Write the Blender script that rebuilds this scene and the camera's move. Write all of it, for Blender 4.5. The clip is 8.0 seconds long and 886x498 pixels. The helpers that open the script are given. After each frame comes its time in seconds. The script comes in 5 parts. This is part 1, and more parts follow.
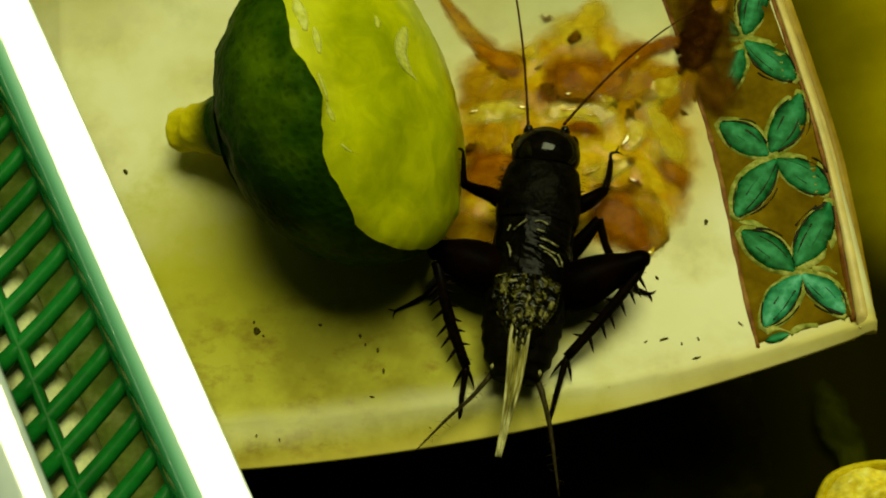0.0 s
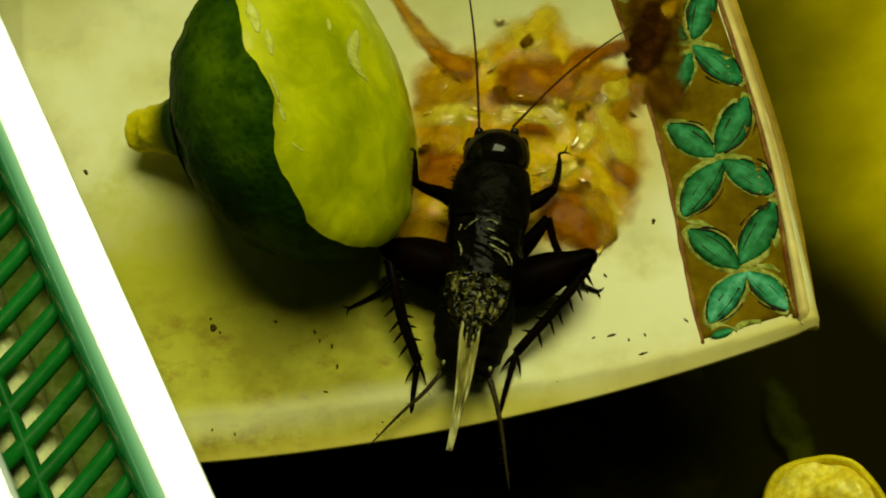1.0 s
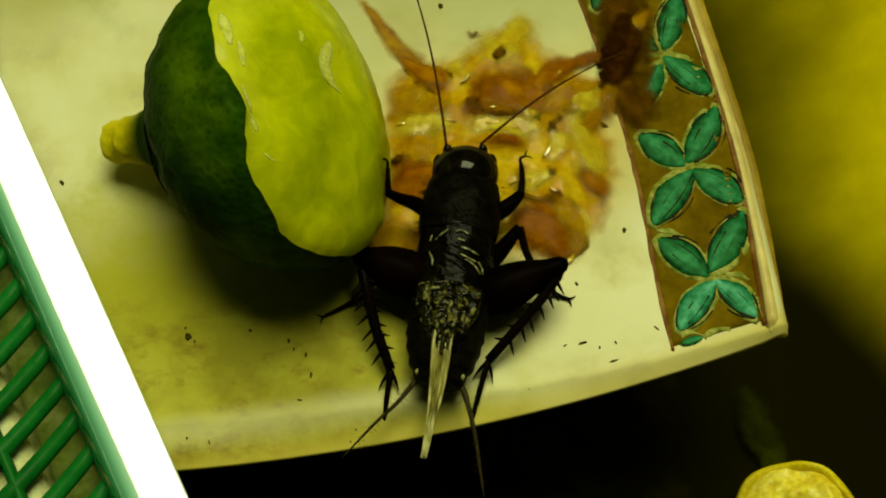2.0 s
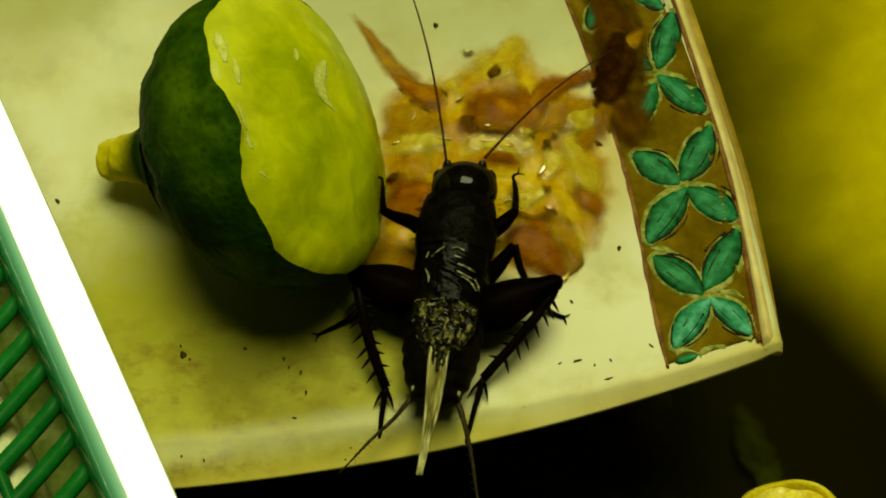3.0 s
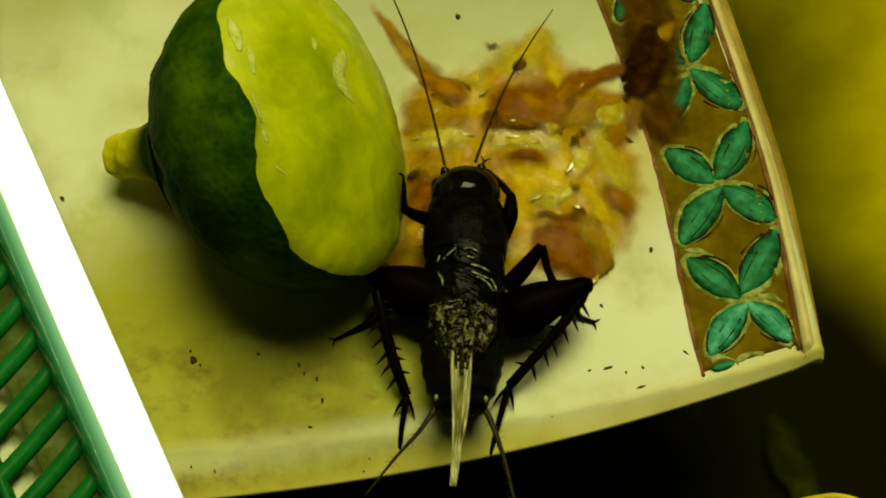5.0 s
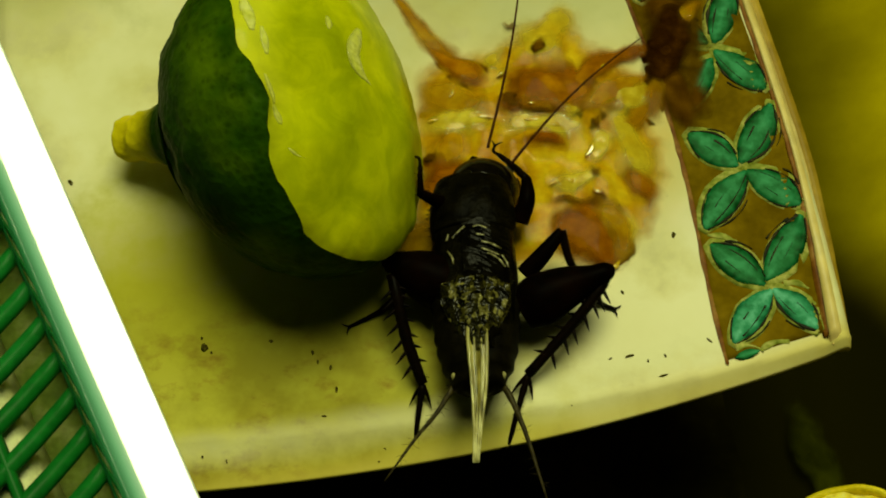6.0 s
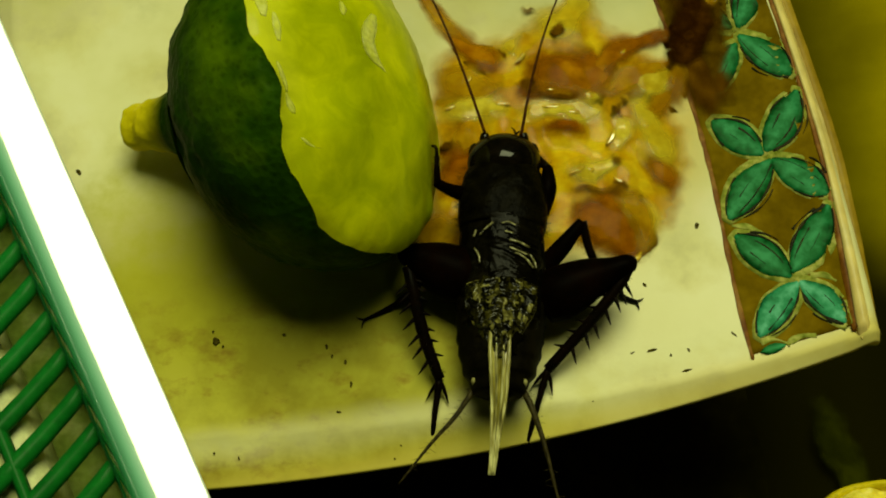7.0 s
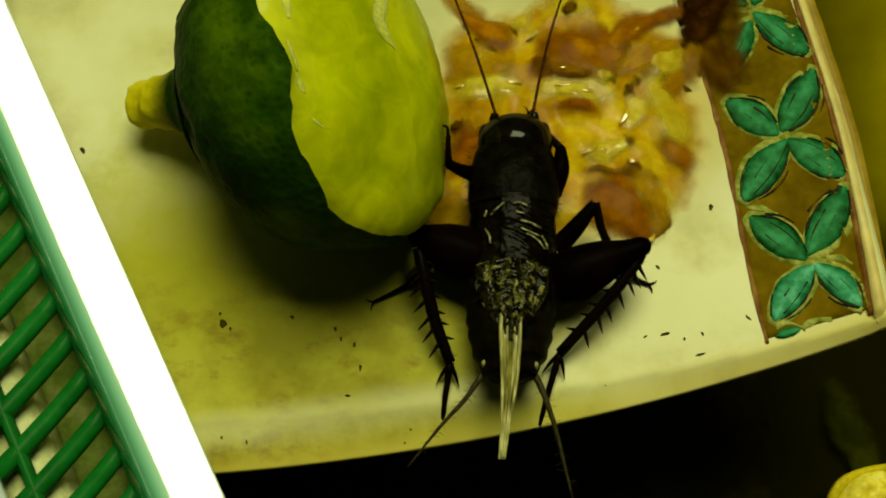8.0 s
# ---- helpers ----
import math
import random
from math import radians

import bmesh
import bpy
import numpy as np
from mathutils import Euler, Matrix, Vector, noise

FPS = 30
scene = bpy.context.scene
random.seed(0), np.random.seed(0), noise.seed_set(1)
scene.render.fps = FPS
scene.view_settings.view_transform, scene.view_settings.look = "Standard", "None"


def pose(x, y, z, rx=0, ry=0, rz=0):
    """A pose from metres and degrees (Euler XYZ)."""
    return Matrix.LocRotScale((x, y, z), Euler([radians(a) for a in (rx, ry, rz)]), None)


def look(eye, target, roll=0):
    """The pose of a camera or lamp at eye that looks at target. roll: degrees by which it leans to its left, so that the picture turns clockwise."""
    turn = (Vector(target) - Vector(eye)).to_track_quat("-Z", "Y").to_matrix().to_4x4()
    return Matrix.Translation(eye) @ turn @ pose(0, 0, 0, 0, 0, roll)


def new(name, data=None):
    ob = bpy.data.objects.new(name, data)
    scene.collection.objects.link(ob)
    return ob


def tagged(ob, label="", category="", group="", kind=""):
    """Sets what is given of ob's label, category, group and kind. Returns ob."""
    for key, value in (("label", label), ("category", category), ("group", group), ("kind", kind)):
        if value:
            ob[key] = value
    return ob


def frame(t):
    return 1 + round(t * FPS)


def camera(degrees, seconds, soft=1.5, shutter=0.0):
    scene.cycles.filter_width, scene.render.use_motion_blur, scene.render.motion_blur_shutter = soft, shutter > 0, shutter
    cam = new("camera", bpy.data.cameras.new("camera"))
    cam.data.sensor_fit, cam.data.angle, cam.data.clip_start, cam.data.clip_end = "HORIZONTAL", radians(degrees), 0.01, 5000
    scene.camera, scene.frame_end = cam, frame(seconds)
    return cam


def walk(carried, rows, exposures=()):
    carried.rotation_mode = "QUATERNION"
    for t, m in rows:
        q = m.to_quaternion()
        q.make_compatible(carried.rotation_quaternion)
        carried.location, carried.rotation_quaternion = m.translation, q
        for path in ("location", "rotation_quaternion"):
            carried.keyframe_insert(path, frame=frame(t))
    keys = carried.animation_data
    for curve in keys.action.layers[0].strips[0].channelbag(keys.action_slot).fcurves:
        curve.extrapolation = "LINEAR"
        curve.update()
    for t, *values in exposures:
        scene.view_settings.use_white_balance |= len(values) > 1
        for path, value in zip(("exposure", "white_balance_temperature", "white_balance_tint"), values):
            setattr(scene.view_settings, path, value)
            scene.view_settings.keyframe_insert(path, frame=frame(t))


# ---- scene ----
from mathutils.bvhtree import BVHTree

cam = camera(36.37, 8.0, soft=1.9)
PATH = [
    (0, pose(-0.00293, -0.05276, 0.12196, 22.497, 1.263, 0.561)),
    (0.5, pose(-0.00122, -0.05435, 0.12297, 22.882, 1.012, 0.418)),
    (1, pose(0.00010, -0.05498, 0.12417, 22.942, 0.602, 0.289)),
    (1.5, pose(0.00106, -0.05532, 0.12530, 23.013, 0.331, 0.082)),
    (3, pose(0.00184, -0.05616, 0.12530, 24.358, 0.098, -0.127)),
    (3.5, pose(0.00155, -0.05521, 0.12458, 24.511, 0.065, -0.100)),
    (4, pose(0.00085, -0.05481, 0.12279, 24.843, -0.023, -0.032)),
    (4.5, pose(0.00059, -0.05423, 0.12101, 24.717, 0.118, 0.083)),
    (6, pose(-0.00044, -0.05289, 0.11617, 24.123, 0.651, 0.361)),
    (6.5, pose(-0.00045, -0.05101, 0.11527, 23.350, 0.980, 0.536)),
    (7, pose(-0.00093, -0.05086, 0.11359, 23.384, 1.140, 0.536)),
    (7.5, pose(-0.00199, -0.04931, 0.11309, 22.414, 0.928, 0.529)),
    (8, pose(-0.00225, -0.04904, 0.11238, 22.015, 0.910, 0.663)),
]
walk(cam, PATH)

# ---- light: one warm kitchen tube lamp above and beyond the dish, dim room around ----
world = bpy.data.worlds.new("room_light")
scene.world = world
world.use_nodes = True
world.node_tree.nodes["Background"].inputs[0].default_value = (0.62, 0.74, 0.2, 1)
world.node_tree.nodes["Background"].inputs[1].default_value = 0.011

lamp_data = bpy.data.lights.new("tube_lamp", "AREA")
lamp_data.shape, lamp_data.size, lamp_data.size_y = "RECTANGLE", 0.64, 0.56
lamp_data.energy, lamp_data.color = 11.6, (0.945, 1.0, 0.50)
lamp = new("tube_lamp", lamp_data)
lamp.matrix_world = look((0.11, 0.38, 1.07), (0.0, 0.0, 0.0))
scene.view_settings.exposure = 0.0

MM = 0.001
CENTRE_XY = (-7.8, 12.1)


# ---- materials ----
def nodes_of(name):
    m = bpy.data.materials.new(name)
    m.use_nodes = True
    return m, m.node_tree.nodes, m.node_tree.links, m.node_tree.nodes["Principled BSDF"]


def noise_node(n, l, coord, scale, detail=4.0, rough=0.55, stretch=None, distort=0.0):
    tex = n.new("ShaderNodeTexNoise")
    tex.inputs["Scale"].default_value = scale
    tex.inputs["Detail"].default_value = detail
    tex.inputs["Roughness"].default_value = rough
    tex.inputs["Distortion"].default_value = distort
    if stretch:
        mp = n.new("ShaderNodeMapping")
        mp.inputs["Scale"].default_value = stretch
        l.new(coord, mp.inputs["Vector"])
        coord = mp.outputs["Vector"]
    l.new(coord, tex.inputs["Vector"])
    return tex


def ramp_node(n, l, fac, stops):
    r = n.new("ShaderNodeValToRGB")
    els = r.color_ramp.elements
    while len(els) < len(stops):
        els.new(0.5)
    for e, (p, c) in zip(els, stops):
        e.position, e.color = p, (*c, 1)
    l.new(fac, r.inputs["Fac"])
    return r.outputs["Color"]


def mix_node(n, l, fac, a, b, mode="MIX"):
    x = n.new("ShaderNodeMix")
    x.data_type, x.blend_type = "RGBA", mode
    for sock, v in ((x.inputs[0], fac), (x.inputs[6], a), (x.inputs[7], b)):
        if isinstance(v, (int, float)):
            sock.default_value = v
        elif isinstance(v, tuple):
            sock.default_value = (*v, 1)
        else:
            l.new(v, sock)
    return x.outputs[2]


def bump_node(n, l, bsdf, height, strength, distance, previous=None):
    b = n.new("ShaderNodeBump")
    b.inputs["Strength"].default_value = strength
    b.inputs["Distance"].default_value = distance * MM
    l.new(height, b.inputs["Height"])
    if previous:
        l.new(previous, b.inputs["Normal"])
    l.new(b.outputs["Normal"], bsdf.inputs["Normal"])
    return b.outputs["Normal"]


def surface(name, dark, mid, light, coarse=6.0, fine=0.6, rough=(0.3, 0.5), bump=0.4, depth=0.15,
            coat=0.0, sss=0.0, vary=0.0, spec=0.12, veil=None, coat_rough=0.05, stretch=None, ior=1.5):
    """A surface with blotches of `coarse` mm and grain of `fine` mm."""
    m, n, l, b = nodes_of(name)
    co = n.new("ShaderNodeTexCoord").outputs["Object"]
    big = noise_node(n, l, co, 1 / (coarse * MM), 3, stretch=stretch)
    small = noise_node(n, l, co, 1 / (fine * MM), 4, stretch=stretch)
    col = ramp_node(n, l, big.outputs["Fac"], [(0.3, dark), (0.5, mid), (0.7, light)])
    grain = ramp_node(n, l, small.outputs["Fac"], [(0.3, (0.72, 0.72, 0.72)), (0.65, (1.08, 1.08, 1.08))])
    col = mix_node(n, l, 0.8, col, grain, "MULTIPLY")
    if vary:
        info = n.new("ShaderNodeObjectInfo")
        r = ramp_node(n, l, info.outputs["Random"], [(0.0, (1 - vary,) * 3), (1.0, (1 + vary,) * 3)])
        col = mix_node(n, l, 1.0, col, r, "MULTIPLY")
    l.new(col, b.inputs["Base Color"])
    rr = n.new("ShaderNodeMapRange")
    rr.inputs["To Min"].default_value, rr.inputs["To Max"].default_value = rough
    l.new(small.outputs["Fac"], rr.inputs["Value"])
    l.new(rr.outputs["Result"], b.inputs["Roughness"])
    bump_node(n, l, b, small.outputs["Fac"], bump, depth)
    b.inputs["Coat Weight"].default_value = coat
    b.inputs["Coat Roughness"].default_value = coat_rough
    b.inputs["Specular IOR Level"].default_value = spec
    b.inputs["IOR"].default_value = ior
    if veil:
        # a wet film: thin and thick places, thinning out towards its edges
        film = noise_node(n, l, co, 1 / (2.0 * MM), 2, 0.5)
        edge = n.new("ShaderNodeAttribute")
        edge.attribute_name = "thickness"
        body_of = n.new("ShaderNodeMath")
        body_of.operation = "MULTIPLY_ADD"
        l.new(film.outputs["Fac"], body_of.inputs[0])
        body_of.inputs[1].default_value = 0.7
        l.new(edge.outputs["Fac"], body_of.inputs[2])
        thick = n.new("ShaderNodeMapRange")
        thick.interpolation_type = "SMOOTHSTEP"
        thick.inputs["From Min"].default_value, thick.inputs["From Max"].default_value = 0.25, 1.25
        thick.inputs["To Min"].default_value, thick.inputs["To Max"].default_value = veil
        l.new(body_of.outputs[0], thick.inputs["Value"])
        l.new(thick.outputs["Result"], b.inputs["Alpha"])
    if sss:
        b.inputs["Subsurface Weight"].default_value = sss
        b.inputs["Subsurface Radius"].default_value = (0.6, 0.5, 0.1)
        b.inputs["Subsurface Scale"].default_value = 1.5 * MM
    return m


def plate_glaze():
    m, n, l, b = nodes_of("ivory_glaze")
    co = n.new("ShaderNodeTexCoord").outputs["Object"]
    big = noise_node(n, l, co, 55, 4, 0.6)
    mid = noise_node(n, l, co, 130, 5, 0.6)
    fine = noise_node(n, l, co, 1500, 3)
    col = ramp_node(n, l, big.outputs["Fac"], [(0.32, (0.65, 0.62, 0.29)), (0.5, (0.77, 0.74, 0.45)), (0.68, (0.84, 0.81, 0.59))])
    # juice stains with uneven edges, some with painted shade or light: place, stretch, reach, colour, strength
    # second entry: juice under the lime with its soft shade painted in
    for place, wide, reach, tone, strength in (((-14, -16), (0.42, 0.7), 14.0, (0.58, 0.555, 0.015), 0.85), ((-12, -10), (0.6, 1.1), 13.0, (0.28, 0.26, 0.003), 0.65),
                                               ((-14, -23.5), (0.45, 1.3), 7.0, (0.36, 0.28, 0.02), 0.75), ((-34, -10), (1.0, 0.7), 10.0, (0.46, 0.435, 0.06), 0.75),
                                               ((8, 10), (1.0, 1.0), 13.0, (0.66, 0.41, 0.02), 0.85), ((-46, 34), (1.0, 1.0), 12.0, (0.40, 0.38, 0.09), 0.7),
                                               # painted in: shade left of the lime, dimmer back, brighter front right
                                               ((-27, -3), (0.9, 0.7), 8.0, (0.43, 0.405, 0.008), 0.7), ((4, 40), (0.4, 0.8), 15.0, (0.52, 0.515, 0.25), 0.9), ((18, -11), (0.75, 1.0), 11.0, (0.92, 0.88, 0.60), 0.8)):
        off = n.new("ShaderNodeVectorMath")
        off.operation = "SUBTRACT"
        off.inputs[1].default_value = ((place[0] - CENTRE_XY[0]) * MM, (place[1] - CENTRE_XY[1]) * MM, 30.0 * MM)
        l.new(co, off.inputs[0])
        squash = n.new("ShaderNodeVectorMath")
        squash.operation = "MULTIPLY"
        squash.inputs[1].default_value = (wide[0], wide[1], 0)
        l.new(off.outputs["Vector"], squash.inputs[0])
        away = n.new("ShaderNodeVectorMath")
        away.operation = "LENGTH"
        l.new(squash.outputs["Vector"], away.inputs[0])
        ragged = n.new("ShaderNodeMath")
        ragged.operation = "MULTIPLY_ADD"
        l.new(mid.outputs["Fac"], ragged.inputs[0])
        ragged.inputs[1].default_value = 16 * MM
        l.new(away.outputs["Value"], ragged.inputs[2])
        blotch = n.new("ShaderNodeMapRange")
        blotch.interpolation_type = "SMOOTHSTEP"
        blotch.inputs["From Min"].default_value, blotch.inputs["From Max"].default_value = (reach + 12) * MM, (reach + 1) * MM
        blotch.inputs["To Max"].default_value = strength
        l.new(ragged.outputs[0], blotch.inputs["Value"])
        col = mix_node(n, l, blotch.outputs["Result"], col, tone)
    # clotted brown grime, thickest along the front of the dish
    sep = n.new("ShaderNodeSeparateXYZ")
    l.new(co, sep.inputs[0])
    front = n.new("ShaderNodeMapRange")
    front.interpolation_type = "SMOOTHSTEP"
    front.inputs["From Min"].default_value, front.inputs["From Max"].default_value = -14 * MM, -28 * MM
    l.new(sep.outputs["Y"], front.inputs["Value"])
    clots = noise_node(n, l, co, 330, 5, 0.65, stretch=(0.7, 1, 1))
    spots = n.new("ShaderNodeMapRange")
    spots.inputs["From Min"].default_value, spots.inputs["From Max"].default_value = 0.52, 0.70
    l.new(clots.outputs["Fac"], spots.inputs["Value"])
    left = n.new("ShaderNodeMapRange")
    left.interpolation_type = "SMOOTHSTEP"
    left.inputs["From Min"].default_value, left.inputs["From Max"].default_value = 18 * MM, -2 * MM
    left.inputs["To Min"].default_value = 0.15
    l.new(sep.outputs["X"], left.inputs["Value"])
    both = n.new("ShaderNodeMath")
    both.operation = "MULTIPLY"
    l.new(left.outputs["Result"], both.inputs[0])
    l.new(front.outputs["Result"], both.inputs[1])
    amount = n.new("ShaderNodeMath")
    amount.operation = "MULTIPLY"
    l.new(spots.outputs["Result"], amount.inputs[0])
    l.new(both.outputs[0], amount.inputs[1])
    col = mix_node(n, l, amount.outputs[0], col, (0.24, 0.15, 0.012))
    cloud = noise_node(n, l, co, 190, 4, 0.6)
    pale = ramp_node(n, l, cloud.outputs["Fac"], [(0.38, (0.74, 0.70, 0.50)), (0.62, (1.08, 1.08, 1.12))])
    col = mix_node(n, l, both.outputs[0], col, mix_node(n, l, 1.0, col, pale, "MULTIPLY"))
    # worn pale crest a few millimetres behind the front edge
    def along(direction):
        d = n.new("ShaderNodeVectorMath")
        d.operation = "DOT_PRODUCT"
        d.inputs[1].default_value = direction
        l.new(co, d.inputs[0])
        return d.outputs["Value"]

    def sum_of(a, factor, b):
        x = n.new("ShaderNodeMath")
        x.operation = "MULTIPLY_ADD"
        for sock, v in zip(x.inputs, (a, factor, b)):
            if isinstance(v, (int, float)):
                sock.default_value = v
            else:
                l.new(v, sock)
        return x.outputs[0]

    u, v = along((0.982, 0.19, 0)), along((-0.208, 0.978, 0))
    off_edge = sum_of(sum_of(u, u, 0.0), -2.5, sum_of(v, 1.0, 33.7 * MM))
    lip = n.new("ShaderNodeMapRange")
    lip.interpolation_type = "SMOOTHSTEP"
    lip.inputs["From Min"].default_value, lip.inputs["From Max"].default_value = 4.0 * MM, 1.2 * MM
    lip.inputs["To Max"].default_value = 0.7
    l.new(sum_of(mid.outputs["Fac"], 2.0 * MM, off_edge), lip.inputs["Value"])
    col = mix_node(n, l, lip.outputs["Result"], col, (0.66, 0.55, 0.10))
    ragged_edge = sum_of(cloud.outputs["Fac"], 1.6 * MM, off_edge)
    gone = n.new("ShaderNodeMath")
    gone.operation = "ABSOLUTE"
    l.new(sum_of(ragged_edge, 1.0, -5.0 * MM), gone.inputs[0])
    crest = n.new("ShaderNodeMapRange")
    crest.interpolation_type = "SMOOTHSTEP"
    crest.inputs["From Min"].default_value, crest.inputs["From Max"].default_value = 2.6 * MM, 0.0 * MM
    crest.inputs["To Max"].default_value = 0.5
    l.new(gone.outputs[0], crest.inputs["Value"])
    col = mix_node(n, l, crest.outputs["Result"], col, (0.84, 0.82, 0.50))
    dirt = ramp_node(n, l, mid.outputs["Fac"], [(0.0, (1, 1, 1)), (0.46, (1, 1, 1)), (0.58, (0.82, 0.75, 0.42)), (0.70, (0.42, 0.32, 0.10))])
    col = mix_node(n, l, 0.3, col, dirt, "MULTIPLY")
    l.new(col, b.inputs["Base Color"])
    rr = n.new("ShaderNodeMapRange")
    rr.inputs["To Min"].default_value, rr.inputs["To Max"].default_value = 0.45, 0.65
    l.new(mid.outputs["Fac"], rr.inputs["Value"])
    l.new(rr.outputs["Result"], b.inputs["Roughness"])
    b.inputs["Specular IOR Level"].default_value = 0.07
    first = bump_node(n, l, b, big.outputs["Fac"], 0.3, 0.5)
    bump_node(n, l, b, fine.outputs["Fac"], 0.12, 0.05, first)
    return m


def peel_skin():
    m, n, l, b = nodes_of("green_peel")
    co = n.new("ShaderNodeTexCoord").outputs["Object"]
    big = noise_node(n, l, co, 130, 3, 0.6)
    mid = noise_node(n, l, co, 420, 4, 0.6)
    pores = n.new("ShaderNodeTexVoronoi")
    pores.inputs["Scale"].default_value = 1300
    l.new(co, pores.inputs["Vector"])
    col = ramp_node(n, l, big.outputs["Fac"], [(0.3, (0.007, 0.026, 0.0002)), (0.5, (0.020, 0.060, 0.0004)), (0.70, (0.075, 0.135, 0.001))])
    col2 = ramp_node(n, l, mid.outputs["Fac"], [(0.3, (0.55, 0.6, 0.5)), (0.6, (1.1, 1.1, 1.0))])
    col = mix_node(n, l, 0.8, col, col2, "MULTIPLY")
    pit = ramp_node(n, l, pores.outputs["Distance"], [(0.12, (0.45, 0.5, 0.4)), (0.4, (1.1, 1.1, 1.0))])
    col = mix_node(n, l, 0.5, col, pit, "MULTIPLY")
    # the stem end is yellow
    sep = n.new("ShaderNodeSeparateXYZ")
    l.new(co, sep.inputs[0])
    tip = n.new("ShaderNodeMapRange")
    tip.inputs["From Min"].default_value, tip.inputs["From Max"].default_value = 14.6 * MM, 18.0 * MM
    l.new(sep.outputs["Z"], tip.inputs["Value"])
    col = mix_node(n, l, tip.outputs["Result"], col, mix_node(n, l, big.outputs["Fac"], (0.56, 0.48, 0.004), (0.78, 0.62, 0.008)))
    l.new(col, b.inputs["Base Color"])
    b.inputs["Roughness"].default_value = 0.45
    b.inputs["Specular IOR Level"].default_value = 0.02
    first = bump_node(n, l, b, pores.outputs["Distance"], 0.35, 0.25)
    bump_node(n, l, b, mid.outputs["Fac"], 0.4, 0.4, first)
    return m


def flesh_wet():
    m, n, l, b = nodes_of("lime_flesh")
    co = n.new("ShaderNodeTexCoord").outputs["Object"]
    big = noise_node(n, l, co, 120, 3, 0.5, distort=0.3)
    fine = noise_node(n, l, co, 700, 4, 0.6)
    col = ramp_node(n, l, big.outputs["Fac"], [(0.34, (0.36, 0.40, 0.0003)), (0.5, (0.48, 0.51, 0.0005)), (0.66, (0.61, 0.62, 0.0015))])
    grain = ramp_node(n, l, fine.outputs["Fac"], [(0.3, (0.85, 0.88, 0.7)), (0.7, (1.05, 1.05, 1.1))])
    col = mix_node(n, l, 0.8, col, grain, "MULTIPLY")
    # wisps of paler pulp, and pale pith towards the rim
    wisp = noise_node(n, l, co, 260, 4, 0.6, distort=1.2)
    thread = ramp_node(n, l, wisp.outputs["Fac"], [(0.42, (0.80, 0.84, 0.7)), (0.6, (1.12, 1.10, 1.3))])
    col = mix_node(n, l, 0.7, col, thread, "MULTIPLY")
    ring = n.new("ShaderNodeAttribute")
    ring.attribute_name = "rimward"
    warp = n.new("ShaderNodeMath")
    warp.operation = "MULTIPLY_ADD"
    l.new(big.outputs["Fac"], warp.inputs[0])
    warp.inputs[1].default_value = 0.5
    l.new(ring.outputs["Fac"], warp.inputs[2])
    rim = n.new("ShaderNodeMapRange")
    rim.interpolation_type = "SMOOTHSTEP"
    rim.inputs["From Min"].default_value, rim.inputs["From Max"].default_value = 0.92, 1.3
    rim.inputs["To Max"].default_value = 0.6
    l.new(warp.outputs[0], rim.inputs["Value"])
    col = mix_node(n, l, rim.outputs["Result"], col, (0.67, 0.68, 0.03))
    l.new(col, b.inputs["Base Color"])
    b.inputs["Roughness"].default_value = 0.3
    b.inputs["Specular IOR Level"].default_value = 0.03
    b.inputs["Coat Weight"].default_value = 0.12
    b.inputs["Coat Roughness"].default_value = 0.08
    b.inputs["Subsurface Weight"].default_value = 0.25
    b.inputs["Subsurface Radius"].default_value = (0.8, 0.9, 0.1)
    b.inputs["Subsurface Scale"].default_value = 1.5 * MM
    first = bump_node(n, l, b, big.outputs["Fac"], 0.25, 0.6)
    bump_node(n, l, b, fine.outputs["Fac"], 0.15, 0.1, first)
    return m


def chitin(name, dark, light, rough, bump, scale, depth=0.1, coat=0.0, spec=0.15):
    m, n, l, b = nodes_of(name)
    co = n.new("ShaderNodeTexCoord").outputs["Object"]
    a = noise_node(n, l, co, scale, 4, 0.6)
    col = ramp_node(n, l, a.outputs["Fac"], [(0.35, dark), (0.7, light)])
    l.new(col, b.inputs["Base Color"])
    b.inputs["Roughness"].default_value = rough
    b.inputs["Coat Weight"].default_value = coat
    b.inputs["Coat Roughness"].default_value = 0.06
    b.inputs["Specular IOR Level"].default_value = spec
    bump_node(n, l, b, a.outputs["Fac"], bump, depth)
    return m


